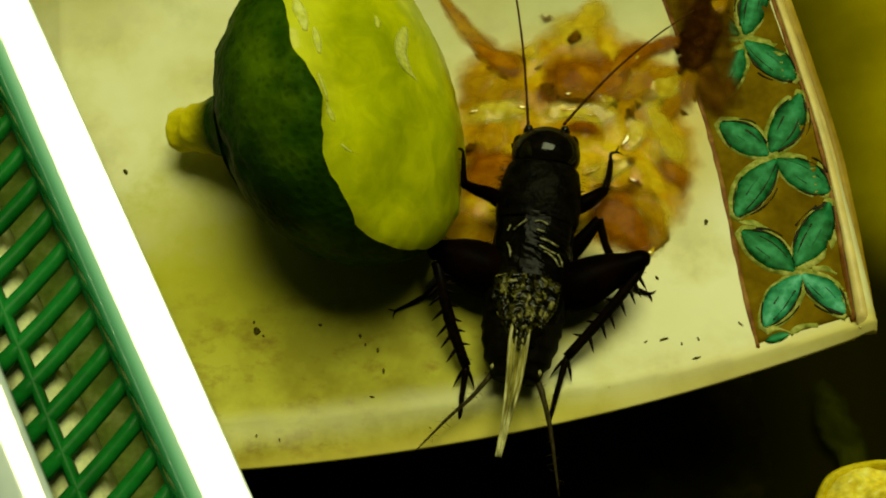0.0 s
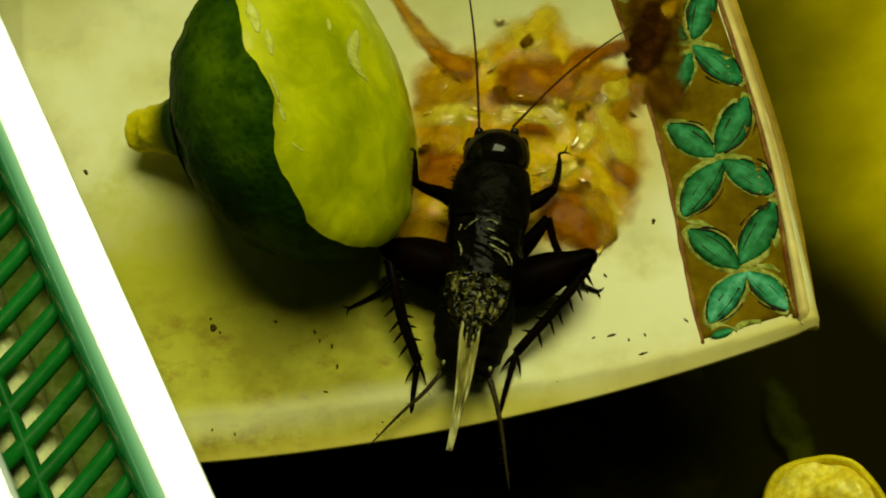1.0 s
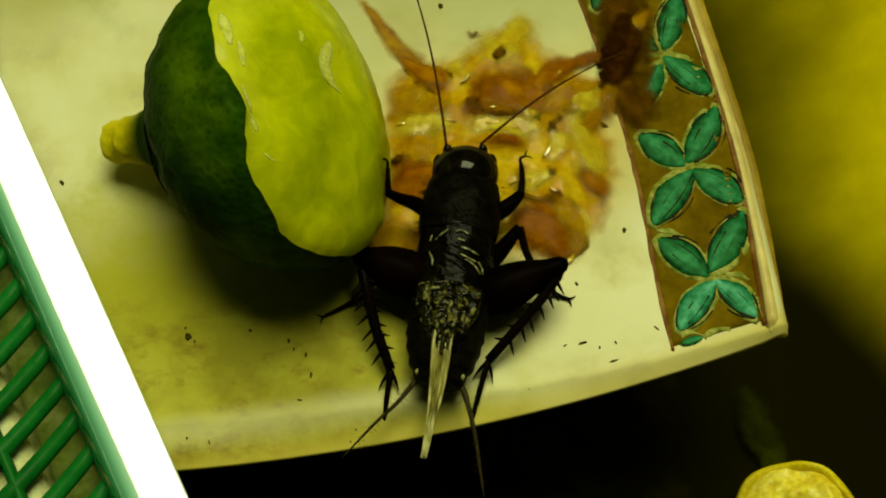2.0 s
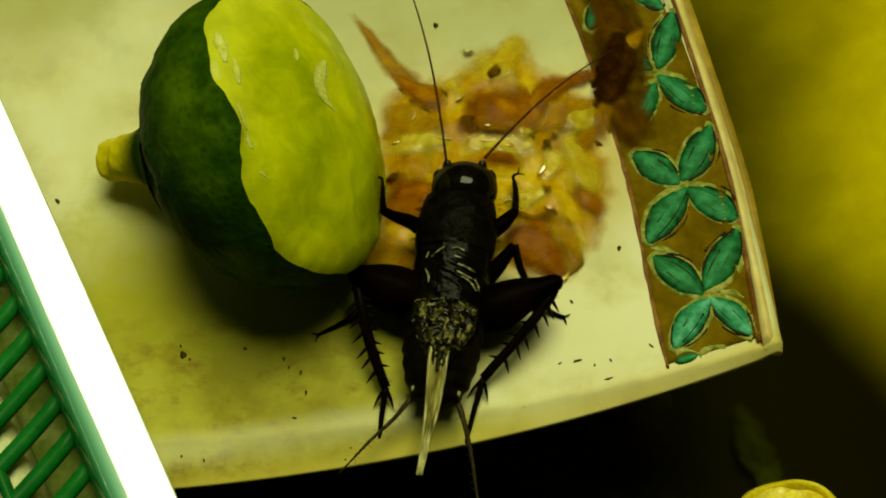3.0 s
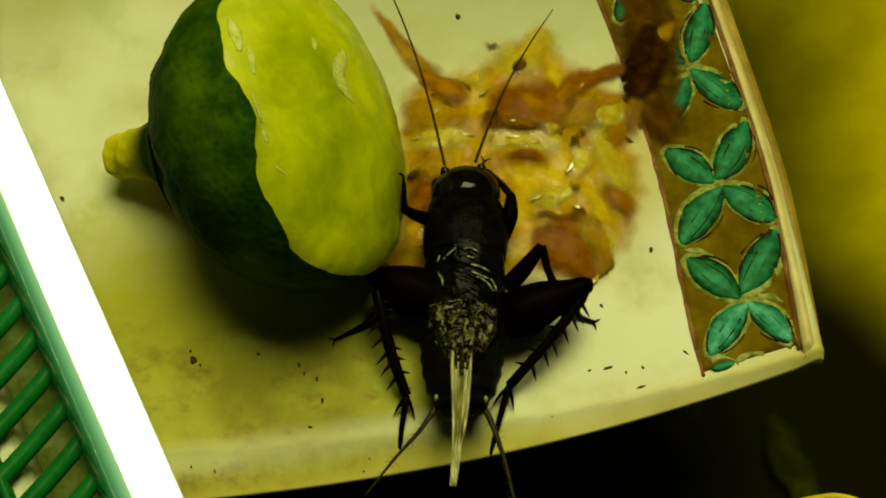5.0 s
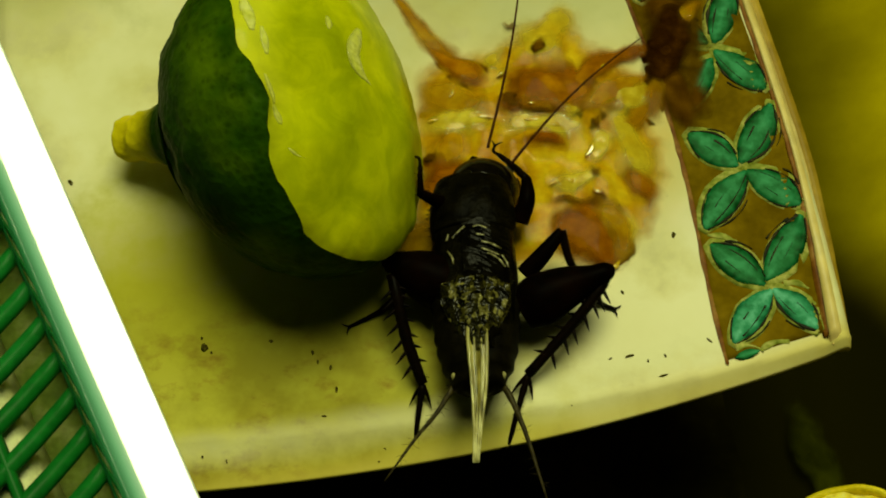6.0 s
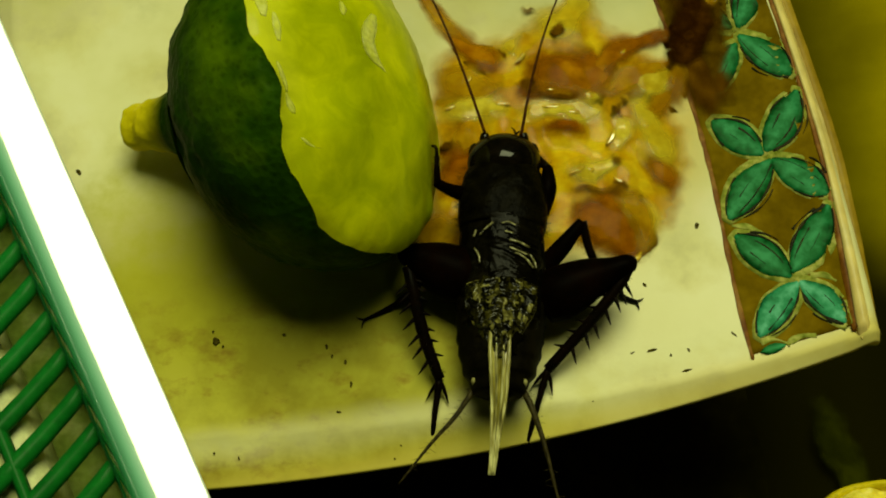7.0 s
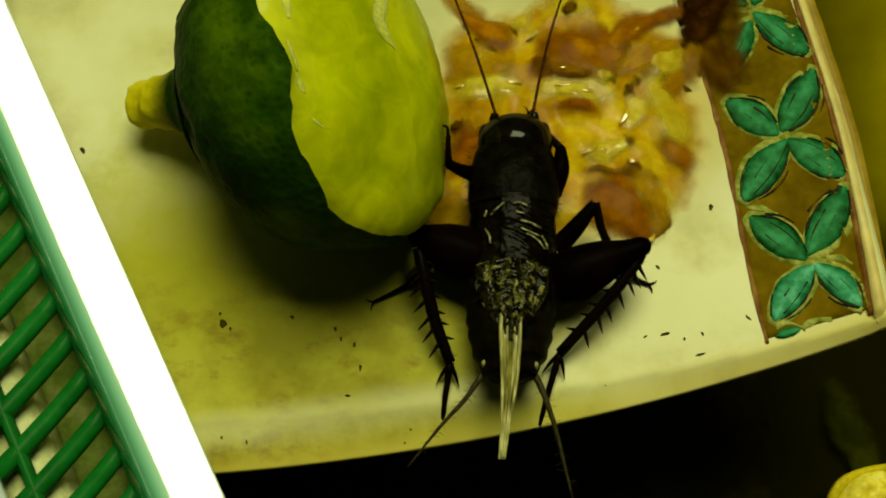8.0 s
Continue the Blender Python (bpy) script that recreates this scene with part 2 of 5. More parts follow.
def wing_facets(name, stops, scale):
    """Crinkled membrane: small glinting facets with dark creases between."""
    m, n, l, b = nodes_of(name)
    co = n.new("ShaderNodeTexCoord").outputs["Object"]
    warp = noise_node(n, l, co, scale * 0.8, 3)
    bent = mix_node(n, l, 0.0009, co, warp.outputs["Color"], "ADD")
    mp = n.new("ShaderNodeMapping")
    mp.inputs["Scale"].default_value = (1, 0.6, 1)
    l.new(bent, mp.inputs["Vector"])
    cell = n.new("ShaderNodeTexVoronoi")
    cell.inputs["Scale"].default_value = scale
    l.new(mp.outputs["Vector"], cell.inputs["Vector"])
    gap = n.new("ShaderNodeTexVoronoi")
    gap.feature = "DISTANCE_TO_EDGE"
    gap.inputs["Scale"].default_value = scale
    l.new(mp.outputs["Vector"], gap.inputs["Vector"])
    tone = n.new("ShaderNodeSeparateColor")
    l.new(cell.outputs["Color"], tone.inputs[0])
    col = ramp_node(n, l, tone.outputs[0], stops)
    crease = ramp_node(n, l, gap.outputs["Distance"], [(0.02, (0.25, 0.25, 0.2)), (0.14, (1, 1, 1))])
    l.new(mix_node(n, l, 0.9, col, crease, "MULTIPLY"), b.inputs["Base Color"])
    b.inputs["Roughness"].default_value = 0.24
    b.inputs["Specular IOR Level"].default_value = 0.3
    bump_node(n, l, b, tone.outputs[1], 0.3, 0.2)
    return m


def tegmen_veined(name, stops, rough, spec, grain, crinkle):
    m, n, l, b = nodes_of(name)
    co = n.new("ShaderNodeTexCoord").outputs["Object"]
    crease = noise_node(n, l, co, grain, 3, 0.6, distort=0.8)
    col = ramp_node(n, l, crease.outputs["Fac"], stops)
    l.new(col, b.inputs["Base Color"])
    b.inputs["Roughness"].default_value = rough
    b.inputs["Specular IOR Level"].default_value = spec
    bump_node(n, l, b, crease.outputs["Fac"], crinkle, 0.3)
    return m


def basin_plastic():
    m, n, l, b = nodes_of("yellow_basin")
    co = n.new("ShaderNodeTexCoord").outputs["Object"]
    big = noise_node(n, l, co, 32, 3, 0.5)
    mid = noise_node(n, l, co, 150, 4, 0.6)
    col = ramp_node(n, l, big.outputs["Fac"], [(0.3, (0.56, 0.44, 0.0008)), (0.5, (0.72, 0.58, 0.0012)), (0.7, (0.82, 0.67, 0.002))])
    col = mix_node(n, l, 0.4, col, ramp_node(n, l, mid.outputs["Fac"], [(0.35, (0.6, 0.6, 0.6)), (0.65, (1.1, 1.1, 1.1))]), "MULTIPLY")
    # shade beside the dish, painted dark low down and higher towards the front
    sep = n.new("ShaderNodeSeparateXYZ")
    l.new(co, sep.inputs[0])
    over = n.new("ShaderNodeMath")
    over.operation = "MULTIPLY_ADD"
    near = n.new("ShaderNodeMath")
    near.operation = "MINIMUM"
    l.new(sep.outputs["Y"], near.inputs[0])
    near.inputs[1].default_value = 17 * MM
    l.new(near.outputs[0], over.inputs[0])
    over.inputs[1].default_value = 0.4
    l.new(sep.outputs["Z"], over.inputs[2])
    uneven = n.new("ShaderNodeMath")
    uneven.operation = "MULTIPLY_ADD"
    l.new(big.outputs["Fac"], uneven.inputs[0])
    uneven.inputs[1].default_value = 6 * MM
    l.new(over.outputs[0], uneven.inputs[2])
    wall_shade = n.new("ShaderNodeMapRange")
    wall_shade.interpolation_type = "SMOOTHSTEP"
    wall_shade.inputs["From Min"].default_value, wall_shade.inputs["From Max"].default_value = -6 * MM, -23.0 * MM
    l.new(uneven.outputs[0], wall_shade.inputs["Value"])
    col = mix_node(n, l, wall_shade.outputs["Result"], col, (0.009, 0.008, 0.0003))
    l.new(col, b.inputs["Base Color"])
    b.inputs["Roughness"].default_value = 0.5
    b.inputs["Specular IOR Level"].default_value = 0.0
    bump_node(n, l, b, mid.outputs["Fac"], 0.15, 0.3)
    return m


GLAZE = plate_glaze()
PEEL = peel_skin()
FLESH = flesh_wet()
# paler than the flesh: the highlight is in the colour
PALE_GLINT = surface("pale_glint_bead", (0.70, 0.73, 0.06), (0.80, 0.82, 0.14), (0.86, 0.87, 0.26), 1.0, 0.6, (0.2, 0.35), 0.1, 0.05, coat=0.5, coat_rough=0.2, spec=0.2, veil=(0.0, 0.85))
RIND_EDGE = surface("rind_edge", (0.06, 0.11, 0.001), (0.12, 0.19, 0.002), (0.26, 0.32, 0.005), 2.5, 0.6, (0.4, 0.6), spec=0.03)
BLACK = chitin("black_shell", (0.0016, 0.0013, 0.001), (0.006, 0.004, 0.002), 0.3, 0.5, 1100, coat=0.35, spec=0.01)
PRONOTUM = chitin("velvety_shell", (0.0010, 0.0008, 0.0004), (0.005, 0.004, 0.001), 0.34, 1.0, 700, depth=0.25, spec=0.016)
LEG = chitin("leg_shell", (0.0012, 0.001, 0.0005), (0.006, 0.0025, 0.001), 0.4, 0.3, 1200, spec=0.03)
FEMUR = chitin("thigh_shell", (0.0008, 0.0006, 0.0003), (0.005, 0.0015, 0.0004), 0.4, 0.3, 260, spec=0.006)
ABDOMEN = chitin("abdomen_shell", (0.002, 0.0016, 0.0006), (0.007, 0.0055, 0.0018), 0.45, 0.4, 900, spec=0.03)
EYE = chitin("eye_shell", (0.003, 0.0022, 0.0014), (0.008, 0.006, 0.003), 0.2, 0.1, 4000, coat=0.05, spec=0.02)
TEGMEN = tegmen_veined("dark_veined_wing", [(0.4, (0.0012, 0.001, 0.0005)), (0.75, (0.005, 0.004, 0.0016))], 0.14, 0.035, 900, 0.3)
SCALY = wing_facets("golden_pleated_wing", [(0.15, (0.002, 0.0017, 0.0003)), (0.6, (0.013, 0.0115, 0.0014)), (0.86, (0.05, 0.044, 0.006)), (0.98, (0.20, 0.18, 0.045))], 2300)
HINDWING = surface("cream_wing", (0.03, 0.026, 0.004), (0.36, 0.32, 0.09), (0.80, 0.76, 0.36), 0.5, 0.2, (0.25, 0.4), 0.6, 0.15, coat=0.4, spec=0.3, stretch=(1, 0.035, 1))
VEIN = surface("pale_wing_vein", (0.015, 0.013, 0.003), (0.15, 0.135, 0.05), (0.45, 0.42, 0.22), 0.5, 0.2, (0.15, 0.3), 0.5, 0.15, spec=0.5)
HINDMEMBRANE = surface("golden_wing_membrane", (0.12, 0.10, 0.01), (0.28, 0.24, 0.035), (0.48, 0.43, 0.10), 0.6, 0.25, (0.2, 0.35), 0.4, 0.1, coat=0.5, spec=0.3, stretch=(1, 0.1, 1))
JOINT = surface("pale_joint", (0.25, 0.23, 0.08), (0.36, 0.33, 0.12), (0.48, 0.45, 0.2), 1.0, 0.3)
FEELER = chitin("feeler_shell", (0.02, 0.005, 0.0008), (0.085, 0.026, 0.004), 0.4, 0.3, 1800, spec=0.03)
CERCUS = chitin("cercus_shell", (0.014, 0.010, 0.002), (0.06, 0.045, 0.010), 0.5, 0.3, 2500)
BAND = surface("olive_brown_paint", (0.115, 0.07, 0.001), (0.165, 0.103, 0.002), (0.235, 0.15, 0.006), 4, 1.2, (0.5, 0.7), 0.3, 0.06, spec=0.0)
def petal_paint(name, deep, body_col, pale):
    """Brushed glaze, deeper along the petal's edges and thinner down its middle."""
    m, n, l, b = nodes_of(name)
    co = n.new("ShaderNodeTexCoord").outputs["Object"]
    brush = noise_node(n, l, co, 1 / (1.5 * MM), 4, 0.6)
    middle = n.new("ShaderNodeAttribute")
    middle.attribute_name = "thickness"
    mix = n.new("ShaderNodeMath")
    mix.operation = "MULTIPLY_ADD"
    l.new(middle.outputs["Fac"], mix.inputs[0])
    mix.inputs[1].default_value = 0.3
    l.new(brush.outputs["Fac"], mix.inputs[2])
    l.new(ramp_node(n, l, mix.outputs[0], [(0.42, deep), (0.64, body_col), (0.9, pale)]), b.inputs["Base Color"])
    b.inputs["Roughness"].default_value = 0.45
    b.inputs["Specular IOR Level"].default_value = 0.04
    bump_node(n, l, b, brush.outputs["Fac"], 0.2, 0.06)
    return m


TEAL = petal_paint("teal_paint", (0.003, 0.05, 0.009), (0.011, 0.145, 0.042), (0.042, 0.29, 0.125))
PALE_TEAL = petal_paint("pale_turquoise_paint", (0.006, 0.09, 0.03), (0.03, 0.27, 0.13), (0.14, 0.52, 0.36))
INK = surface("dark_outline_paint", (0.012, 0.014, 0.006), (0.02, 0.02, 0.008), (0.04, 0.035, 0.012), 2, 0.3, (0.4, 0.6), 0.2, 0.04)
CREAM = surface("cream_slip", (0.14, 0.17, 0.014), (0.28, 0.31, 0.05), (0.52, 0.50, 0.14), 0.9, 0.5, (0.35, 0.55), 0.2, 0.05, spec=0.03)
RUST = surface("rust_line_paint", (0.12, 0.038, 0.003), (0.20, 0.075, 0.006), (0.32, 0.16, 0.03), 2, 0.4, (0.4, 0.6), 0.2, 0.05)
UMBER = surface("golden_brown_glaze", (0.20, 0.12, 0.004), (0.30, 0.19, 0.012), (0.42, 0.28, 0.03), 7, 1.5, (0.35, 0.5), 0.1, 0.05)
TAN = surface("tan_rim_glaze", (0.62, 0.46, 0.13), (0.76, 0.60, 0.22), (0.86, 0.74, 0.36), 9, 2.5, (0.25, 0.4), 0.1, 0.06, spec=0.2)
PULP = surface("golden_pulp", (0.44, 0.19, 0.0004), (0.59, 0.32, 0.001), (0.75, 0.52, 0.01), 3.0, 1.8, (0.3, 0.5), 0.25, 0.35, coat=0.12, coat_rough=0.06, spec=0.0, veil=(0.0, 0.92))
ORANGE = surface("orange_shred", (0.20, 0.058, 0.0002), (0.31, 0.105, 0.0004), (0.46, 0.19, 0.0015), 2.6, 1.1, (0.35, 0.55), 0.2, 0.25, coat=0.03, coat_rough=0.08, vary=0.12, spec=0.0, veil=(0.0, 0.85))
# browner, darker copy of the orange: the cricket's shade is painted in
ORANGE_SHADED = surface("shaded_orange_shred", (0.17, 0.045, 0.0002), (0.26, 0.078, 0.0003), (0.38, 0.135, 0.001), 2.6, 1.1, (0.35, 0.55), 0.2, 0.25, coat=0.03, coat_rough=0.08, vary=0.1, spec=0.0, veil=(0.0, 0.88))
AMBER = surface("amber_shred", (0.33, 0.135, 0.0003), (0.46, 0.22, 0.001), (0.60, 0.34, 0.004), 2.6, 1.1, (0.35, 0.55), 0.2, 0.25, coat=0.04, coat_rough=0.08, vary=0.12, spec=0.0, veil=(0.0, 0.7))
MEMBRANE = surface("fruit_membrane", (0.58, 0.37, 0.006), (0.71, 0.52, 0.02), (0.84, 0.69, 0.06), 2.6, 1.3, (0.2, 0.35), 0.5, 0.3, coat=0.4, coat_rough=0.06, spec=0.0, veil=(0.0, 0.6))
FILM = surface("pale_wet_film", (0.58, 0.37, 0.004), (0.69, 0.50, 0.015), (0.80, 0.63, 0.03), 2.6, 1.6, (0.3, 0.5), 0.25, 0.3, coat=0.15, coat_rough=0.06, vary=0.1, spec=0.0, veil=(0.0, 0.6))
DROP = surface("juice_drop", (0.50, 0.30, 0.003), (0.62, 0.42, 0.01), (0.72, 0.55, 0.04), 1.0, 0.5, (0.08, 0.14), 0.1, 0.05, coat=1.0, coat_rough=0.04, spec=1.0)
BROWN = surface("brown_rot_film", (0.06, 0.022, 0.0006), (0.10, 0.040, 0.001), (0.15, 0.065, 0.002), 2.6, 1.2, (0.5, 0.7), 0.2, 0.2, spec=0.0, veil=(0.0, 0.8))
STAIN = surface("faint_brown_stain", (0.06, 0.03, 0.0006), (0.10, 0.05, 0.001), (0.15, 0.08, 0.002), 2.0, 0.9, (0.5, 0.7), 0.1, 0.1, spec=0.0, veil=(0.0, 0.6))
SMEAR = surface("thin_brown_smear", (0.11, 0.042, 0.0006), (0.17, 0.07, 0.001), (0.24, 0.11, 0.002), 2.0, 0.9, (0.5, 0.7), 0.1, 0.1, spec=0.0, veil=(0.0, 0.5))
ROT = surface("dark_brown_rot", (0.016, 0.004, 0.0004), (0.03, 0.009, 0.0006), (0.06, 0.02, 0.001), 2.0, 0.8, (0.5, 0.7), 0.3, 0.2, spec=0.0, veil=(0.0, 0.9))
SPECK = surface("dark_speck", (0.035, 0.028, 0.004), (0.07, 0.055, 0.008), (0.13, 0.10, 0.015), 0.6, 0.2, (0.5, 0.8), 0.5, 0.1, spec=0.0)
GREEN_PLASTIC = surface("green_plastic", (0.003, 0.10, 0.010), (0.006, 0.15, 0.016), (0.010, 0.20, 0.03), 8, 0.8, (0.3, 0.4), 0.1, 0.05, spec=0.08)
# lighter copy of the slat green, with the rim's glow painted in
GLOW_GREEN = surface("glow_green_plastic", (0.010, 0.19, 0.04), (0.016, 0.25, 0.06), (0.026, 0.31, 0.09), 8, 0.8, (0.3, 0.4), 0.1, 0.05, spec=0.08)


def rim_glare_fade():
    """Mint green plastic: white glare and its soft glow painted as a fade over the rounded outer edge."""
    m, n, l, b = nodes_of("rim_glare_plastic")
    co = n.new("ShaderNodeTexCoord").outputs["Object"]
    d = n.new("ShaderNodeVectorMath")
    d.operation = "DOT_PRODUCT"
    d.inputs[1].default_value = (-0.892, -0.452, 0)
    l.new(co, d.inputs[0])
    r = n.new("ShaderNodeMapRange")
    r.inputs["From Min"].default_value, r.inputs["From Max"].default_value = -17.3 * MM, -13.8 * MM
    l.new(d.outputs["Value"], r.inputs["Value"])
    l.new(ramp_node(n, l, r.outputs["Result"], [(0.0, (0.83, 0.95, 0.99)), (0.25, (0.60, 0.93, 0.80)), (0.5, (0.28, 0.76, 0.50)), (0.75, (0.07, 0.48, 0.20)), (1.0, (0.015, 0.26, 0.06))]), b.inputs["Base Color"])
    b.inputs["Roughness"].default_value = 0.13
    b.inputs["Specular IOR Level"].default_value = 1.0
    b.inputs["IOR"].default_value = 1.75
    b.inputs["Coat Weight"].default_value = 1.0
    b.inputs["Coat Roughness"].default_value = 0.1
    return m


RIM_GLARE = rim_glare_fade()
# lit gap ends and shaded gaps below the slats, painted as two tones
GAP_LIT = surface("lit_gap_cream", (0.58, 0.60, 0.26), (0.66, 0.68, 0.34), (0.74, 0.75, 0.42), 3.5, 0.8, (0.3, 0.5), 0.1, 0.1, spec=0.2)
GAP_DIM = surface("dim_gap_olive", (0.15, 0.23, 0.03), (0.26, 0.34, 0.06), (0.48, 0.52, 0.18), 3.5, 0.8, (0.4, 0.6), 0.2, 0.1, spec=0.05)
# near white: the glare on green plastic is put into the colour
LOW_RIM_GLARE = surface("glare_white_plastic", (0.80, 0.94, 0.98), (0.83, 0.95, 0.99), (0.86, 0.96, 1.0), 10, 9.0, (0.12, 0.14), 0.0, 0.01, spec=1.0, coat=1.0, coat_rough=0.1, ior=1.75)
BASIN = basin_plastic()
FLOOR_DARK = surface("dark_basin_floor", (0.006, 0.0053, 0.0002), (0.010, 0.0088, 0.0003), (0.022, 0.019, 0.0008), 9, 1.5, (0.5, 0.7), 0.4, 0.3, spec=0.0)
LEAF = surface("dark_leaf", (0.01, 0.05, 0.002), (0.02, 0.09, 0.004), (0.04, 0.14, 0.01), 5, 1.0, (0.5, 0.7), 0.4, 0.2)
RIND = surface("dull_rind", (0.015, 0.017, 0.0004), (0.028, 0.032, 0.0008), (0.05, 0.056, 0.0015), 5, 1.0, (0.6, 0.8), 0.2, 0.2, spec=0.0, veil=(0.0, 0.6))
LEMON = surface("lemon_skin", (0.62, 0.46, 0.004), (0.76, 0.60, 0.008), (0.85, 0.70, 0.02), 5, 0.5, (0.35, 0.5), 0.4, 0.2)
LEMON_FLESH = surface("lemon_pulp", (0.74, 0.54, 0.015), (0.88, 0.72, 0.06), (0.94, 0.84, 0.22), 2.5, 0.6, (0.25, 0.4), 0.4, 0.3, coat=0.3, sss=0.3)


# ---- building helpers (all shapes are given in millimetres) ----
def part(name, bm, material, parent=None, label="", origin=(0, 0, 0), smooth=True, turn=None):
    """Links a bmesh, given in millimetres about its own origin, as one object. origin: millimetres in the parent's space."""
    me = bpy.data.meshes.new(name)
    bmesh.ops.transform(bm, matrix=Matrix.Scale(MM, 4), verts=bm.verts)
    bmesh.ops.recalc_face_normals(bm, faces=bm.faces)
    bm.to_mesh(me)
    bm.free()
    for mt in material if isinstance(material, (list, tuple)) else (material,):
        me.materials.append(mt)
    if smooth:
        me.polygons.foreach_set("use_smooth", [True] * len(me.polygons))
    ob = new(name, me)
    ob.parent = parent
    ob.matrix_basis = Matrix.Translation(Vector(origin) * MM) @ (turn or Matrix())
    if label:
        tagged(ob, label)
    return ob


def thing(name, label, category, origin=(0, 0, 0), group=""):
    ob = new(name)
    ob.empty_display_size = 0.005
    ob.location = Vector(origin) * MM
    return tagged(ob, label, category, group)


def v3(*a):
    return Vector(a)


def wob(p, scale, amount, seed=0.0):
    """Smooth noise about zero at a place in millimetres."""
    q = Vector((p[0] / scale + seed * 7.3, p[1] / scale - seed * 3.1, (p[2] if len(p) > 2 else 0) / scale + seed * 1.7))
    return noise.noise(q) * amount


def spline(points, steps):
    """Catmull-Rom points through the given ones (tuples of any length)."""
    pts = [np.array(p, float) for p in points]
    pts = [2 * pts[0] - pts[1]] + pts + [2 * pts[-1] - pts[-2]]
    out = []
    for i in range(1, len(pts) - 2):
        a, b, c, d = pts[i - 1:i + 3]
        for k in range(steps):
            t = k / steps
            out.append(0.5 * (2 * b + (c - a) * t + (2 * a - 5 * b + 4 * c - d) * t * t + (3 * b - a - 3 * c + d) * t ** 3))
    out.append(pts[-2])
    return out


def tube(bm, points, sides=8, steps=5, flat=1.0, rough=0.0):
    """A tapered limb through points (x, y, z, radius), with closed ends. flat: its height to its width."""
    path = spline(points, steps) if steps else [np.array(p, float) for p in points]
    rings = []
    for i, p in enumerate(path):
        a, b = path[max(i - 1, 0)], path[min(i + 1, len(path) - 1)]
        way = Vector(b[:3] - a[:3]).normalized()
        side = way.cross(Vector((0, 0, 1)))
        side = side.normalized() if side.length > 1e-4 else Vector((1, 0, 0))
        up = side.cross(way)
        ring = []
        for k in range(sides):
            w = 2 * math.pi * k / sides
            r = max(p[3], 0.01) * (1 + (random.uniform(-rough, rough) if rough else 0))
            ring.append(bm.verts.new(Vector(p[:3]) + side * math.cos(w) * r + up * math.sin(w) * r * flat))
        rings.append(ring)
    for a, b in zip(rings, rings[1:]):
        for k in range(sides):
            bm.faces.new((a[k], a[(k + 1) % sides], b[(k + 1) % sides], b[k]))
    bm.faces.new(rings[0][::-1])
    bm.faces.new(rings[-1])
    return bm


def loft(bm, sections, sides=24, steps=5, power=2.0):
    """A body along y through sections (y, x, z, half width, half height)."""
    rings = []
    for y, x, z, rx, rz in spline(sections, steps):
        ring = []
        for k in range(sides):
            w = 2 * math.pi * k / sides
            c, s = math.cos(w), math.sin(w)
            ring.append(bm.verts.new((x + max(rx, 0.02) * math.copysign(abs(c) ** (2 / power), c), y,
                                      z + max(rz, 0.02) * math.copysign(abs(s) ** (2 / power), s))))
        rings.append(ring)
    for a, b in zip(rings, rings[1:]):
        for k in range(sides):
            bm.faces.new((a[k], b[k], b[(k + 1) % sides], a[(k + 1) % sides]))
    bm.faces.new(rings[0])
    bm.faces.new(rings[-1][::-1])
    return bm


def sheet(bm, rows, thickness):
    """A closed sheet from rows of points, thickened downwards."""
    top = [[bm.verts.new(p) for p in row] for row in rows]
    low = [[bm.verts.new(Vector(p) - Vector((0, 0, thickness))) for p in row] for row in rows]
    m, k = len(rows), len(rows[0])
    for i in range(m - 1):
        for j in range(k - 1):
            bm.faces.new((top[i][j], top[i][j + 1], top[i + 1][j + 1], top[i + 1][j]))
            bm.faces.new((low[i][j], low[i + 1][j], low[i + 1][j + 1], low[i][j + 1]))
    edge = [(0, j) for j in range(k)] + [(i, k - 1) for i in range(1, m)] + [(m - 1, j) for j in range(k - 2, -1, -1)] + [(i, 0) for i in range(m - 2, 0, -1)]
    for a, b in zip(edge, edge[1:] + edge[:1]):
        bm.faces.new((top[a[0]][a[1]], low[a[0]][a[1]], low[b[0]][b[1]], top[b[0]][b[1]]))
    return bm


def thin_out(ob, values):
    """Stores how thick the wet film is at each vertex."""
    ob.data.attributes.new("thickness", "FLOAT", "POINT").data.foreach_set("value", values)


# ---- the basin that holds everything ----
FLOOR_Z = -30.0


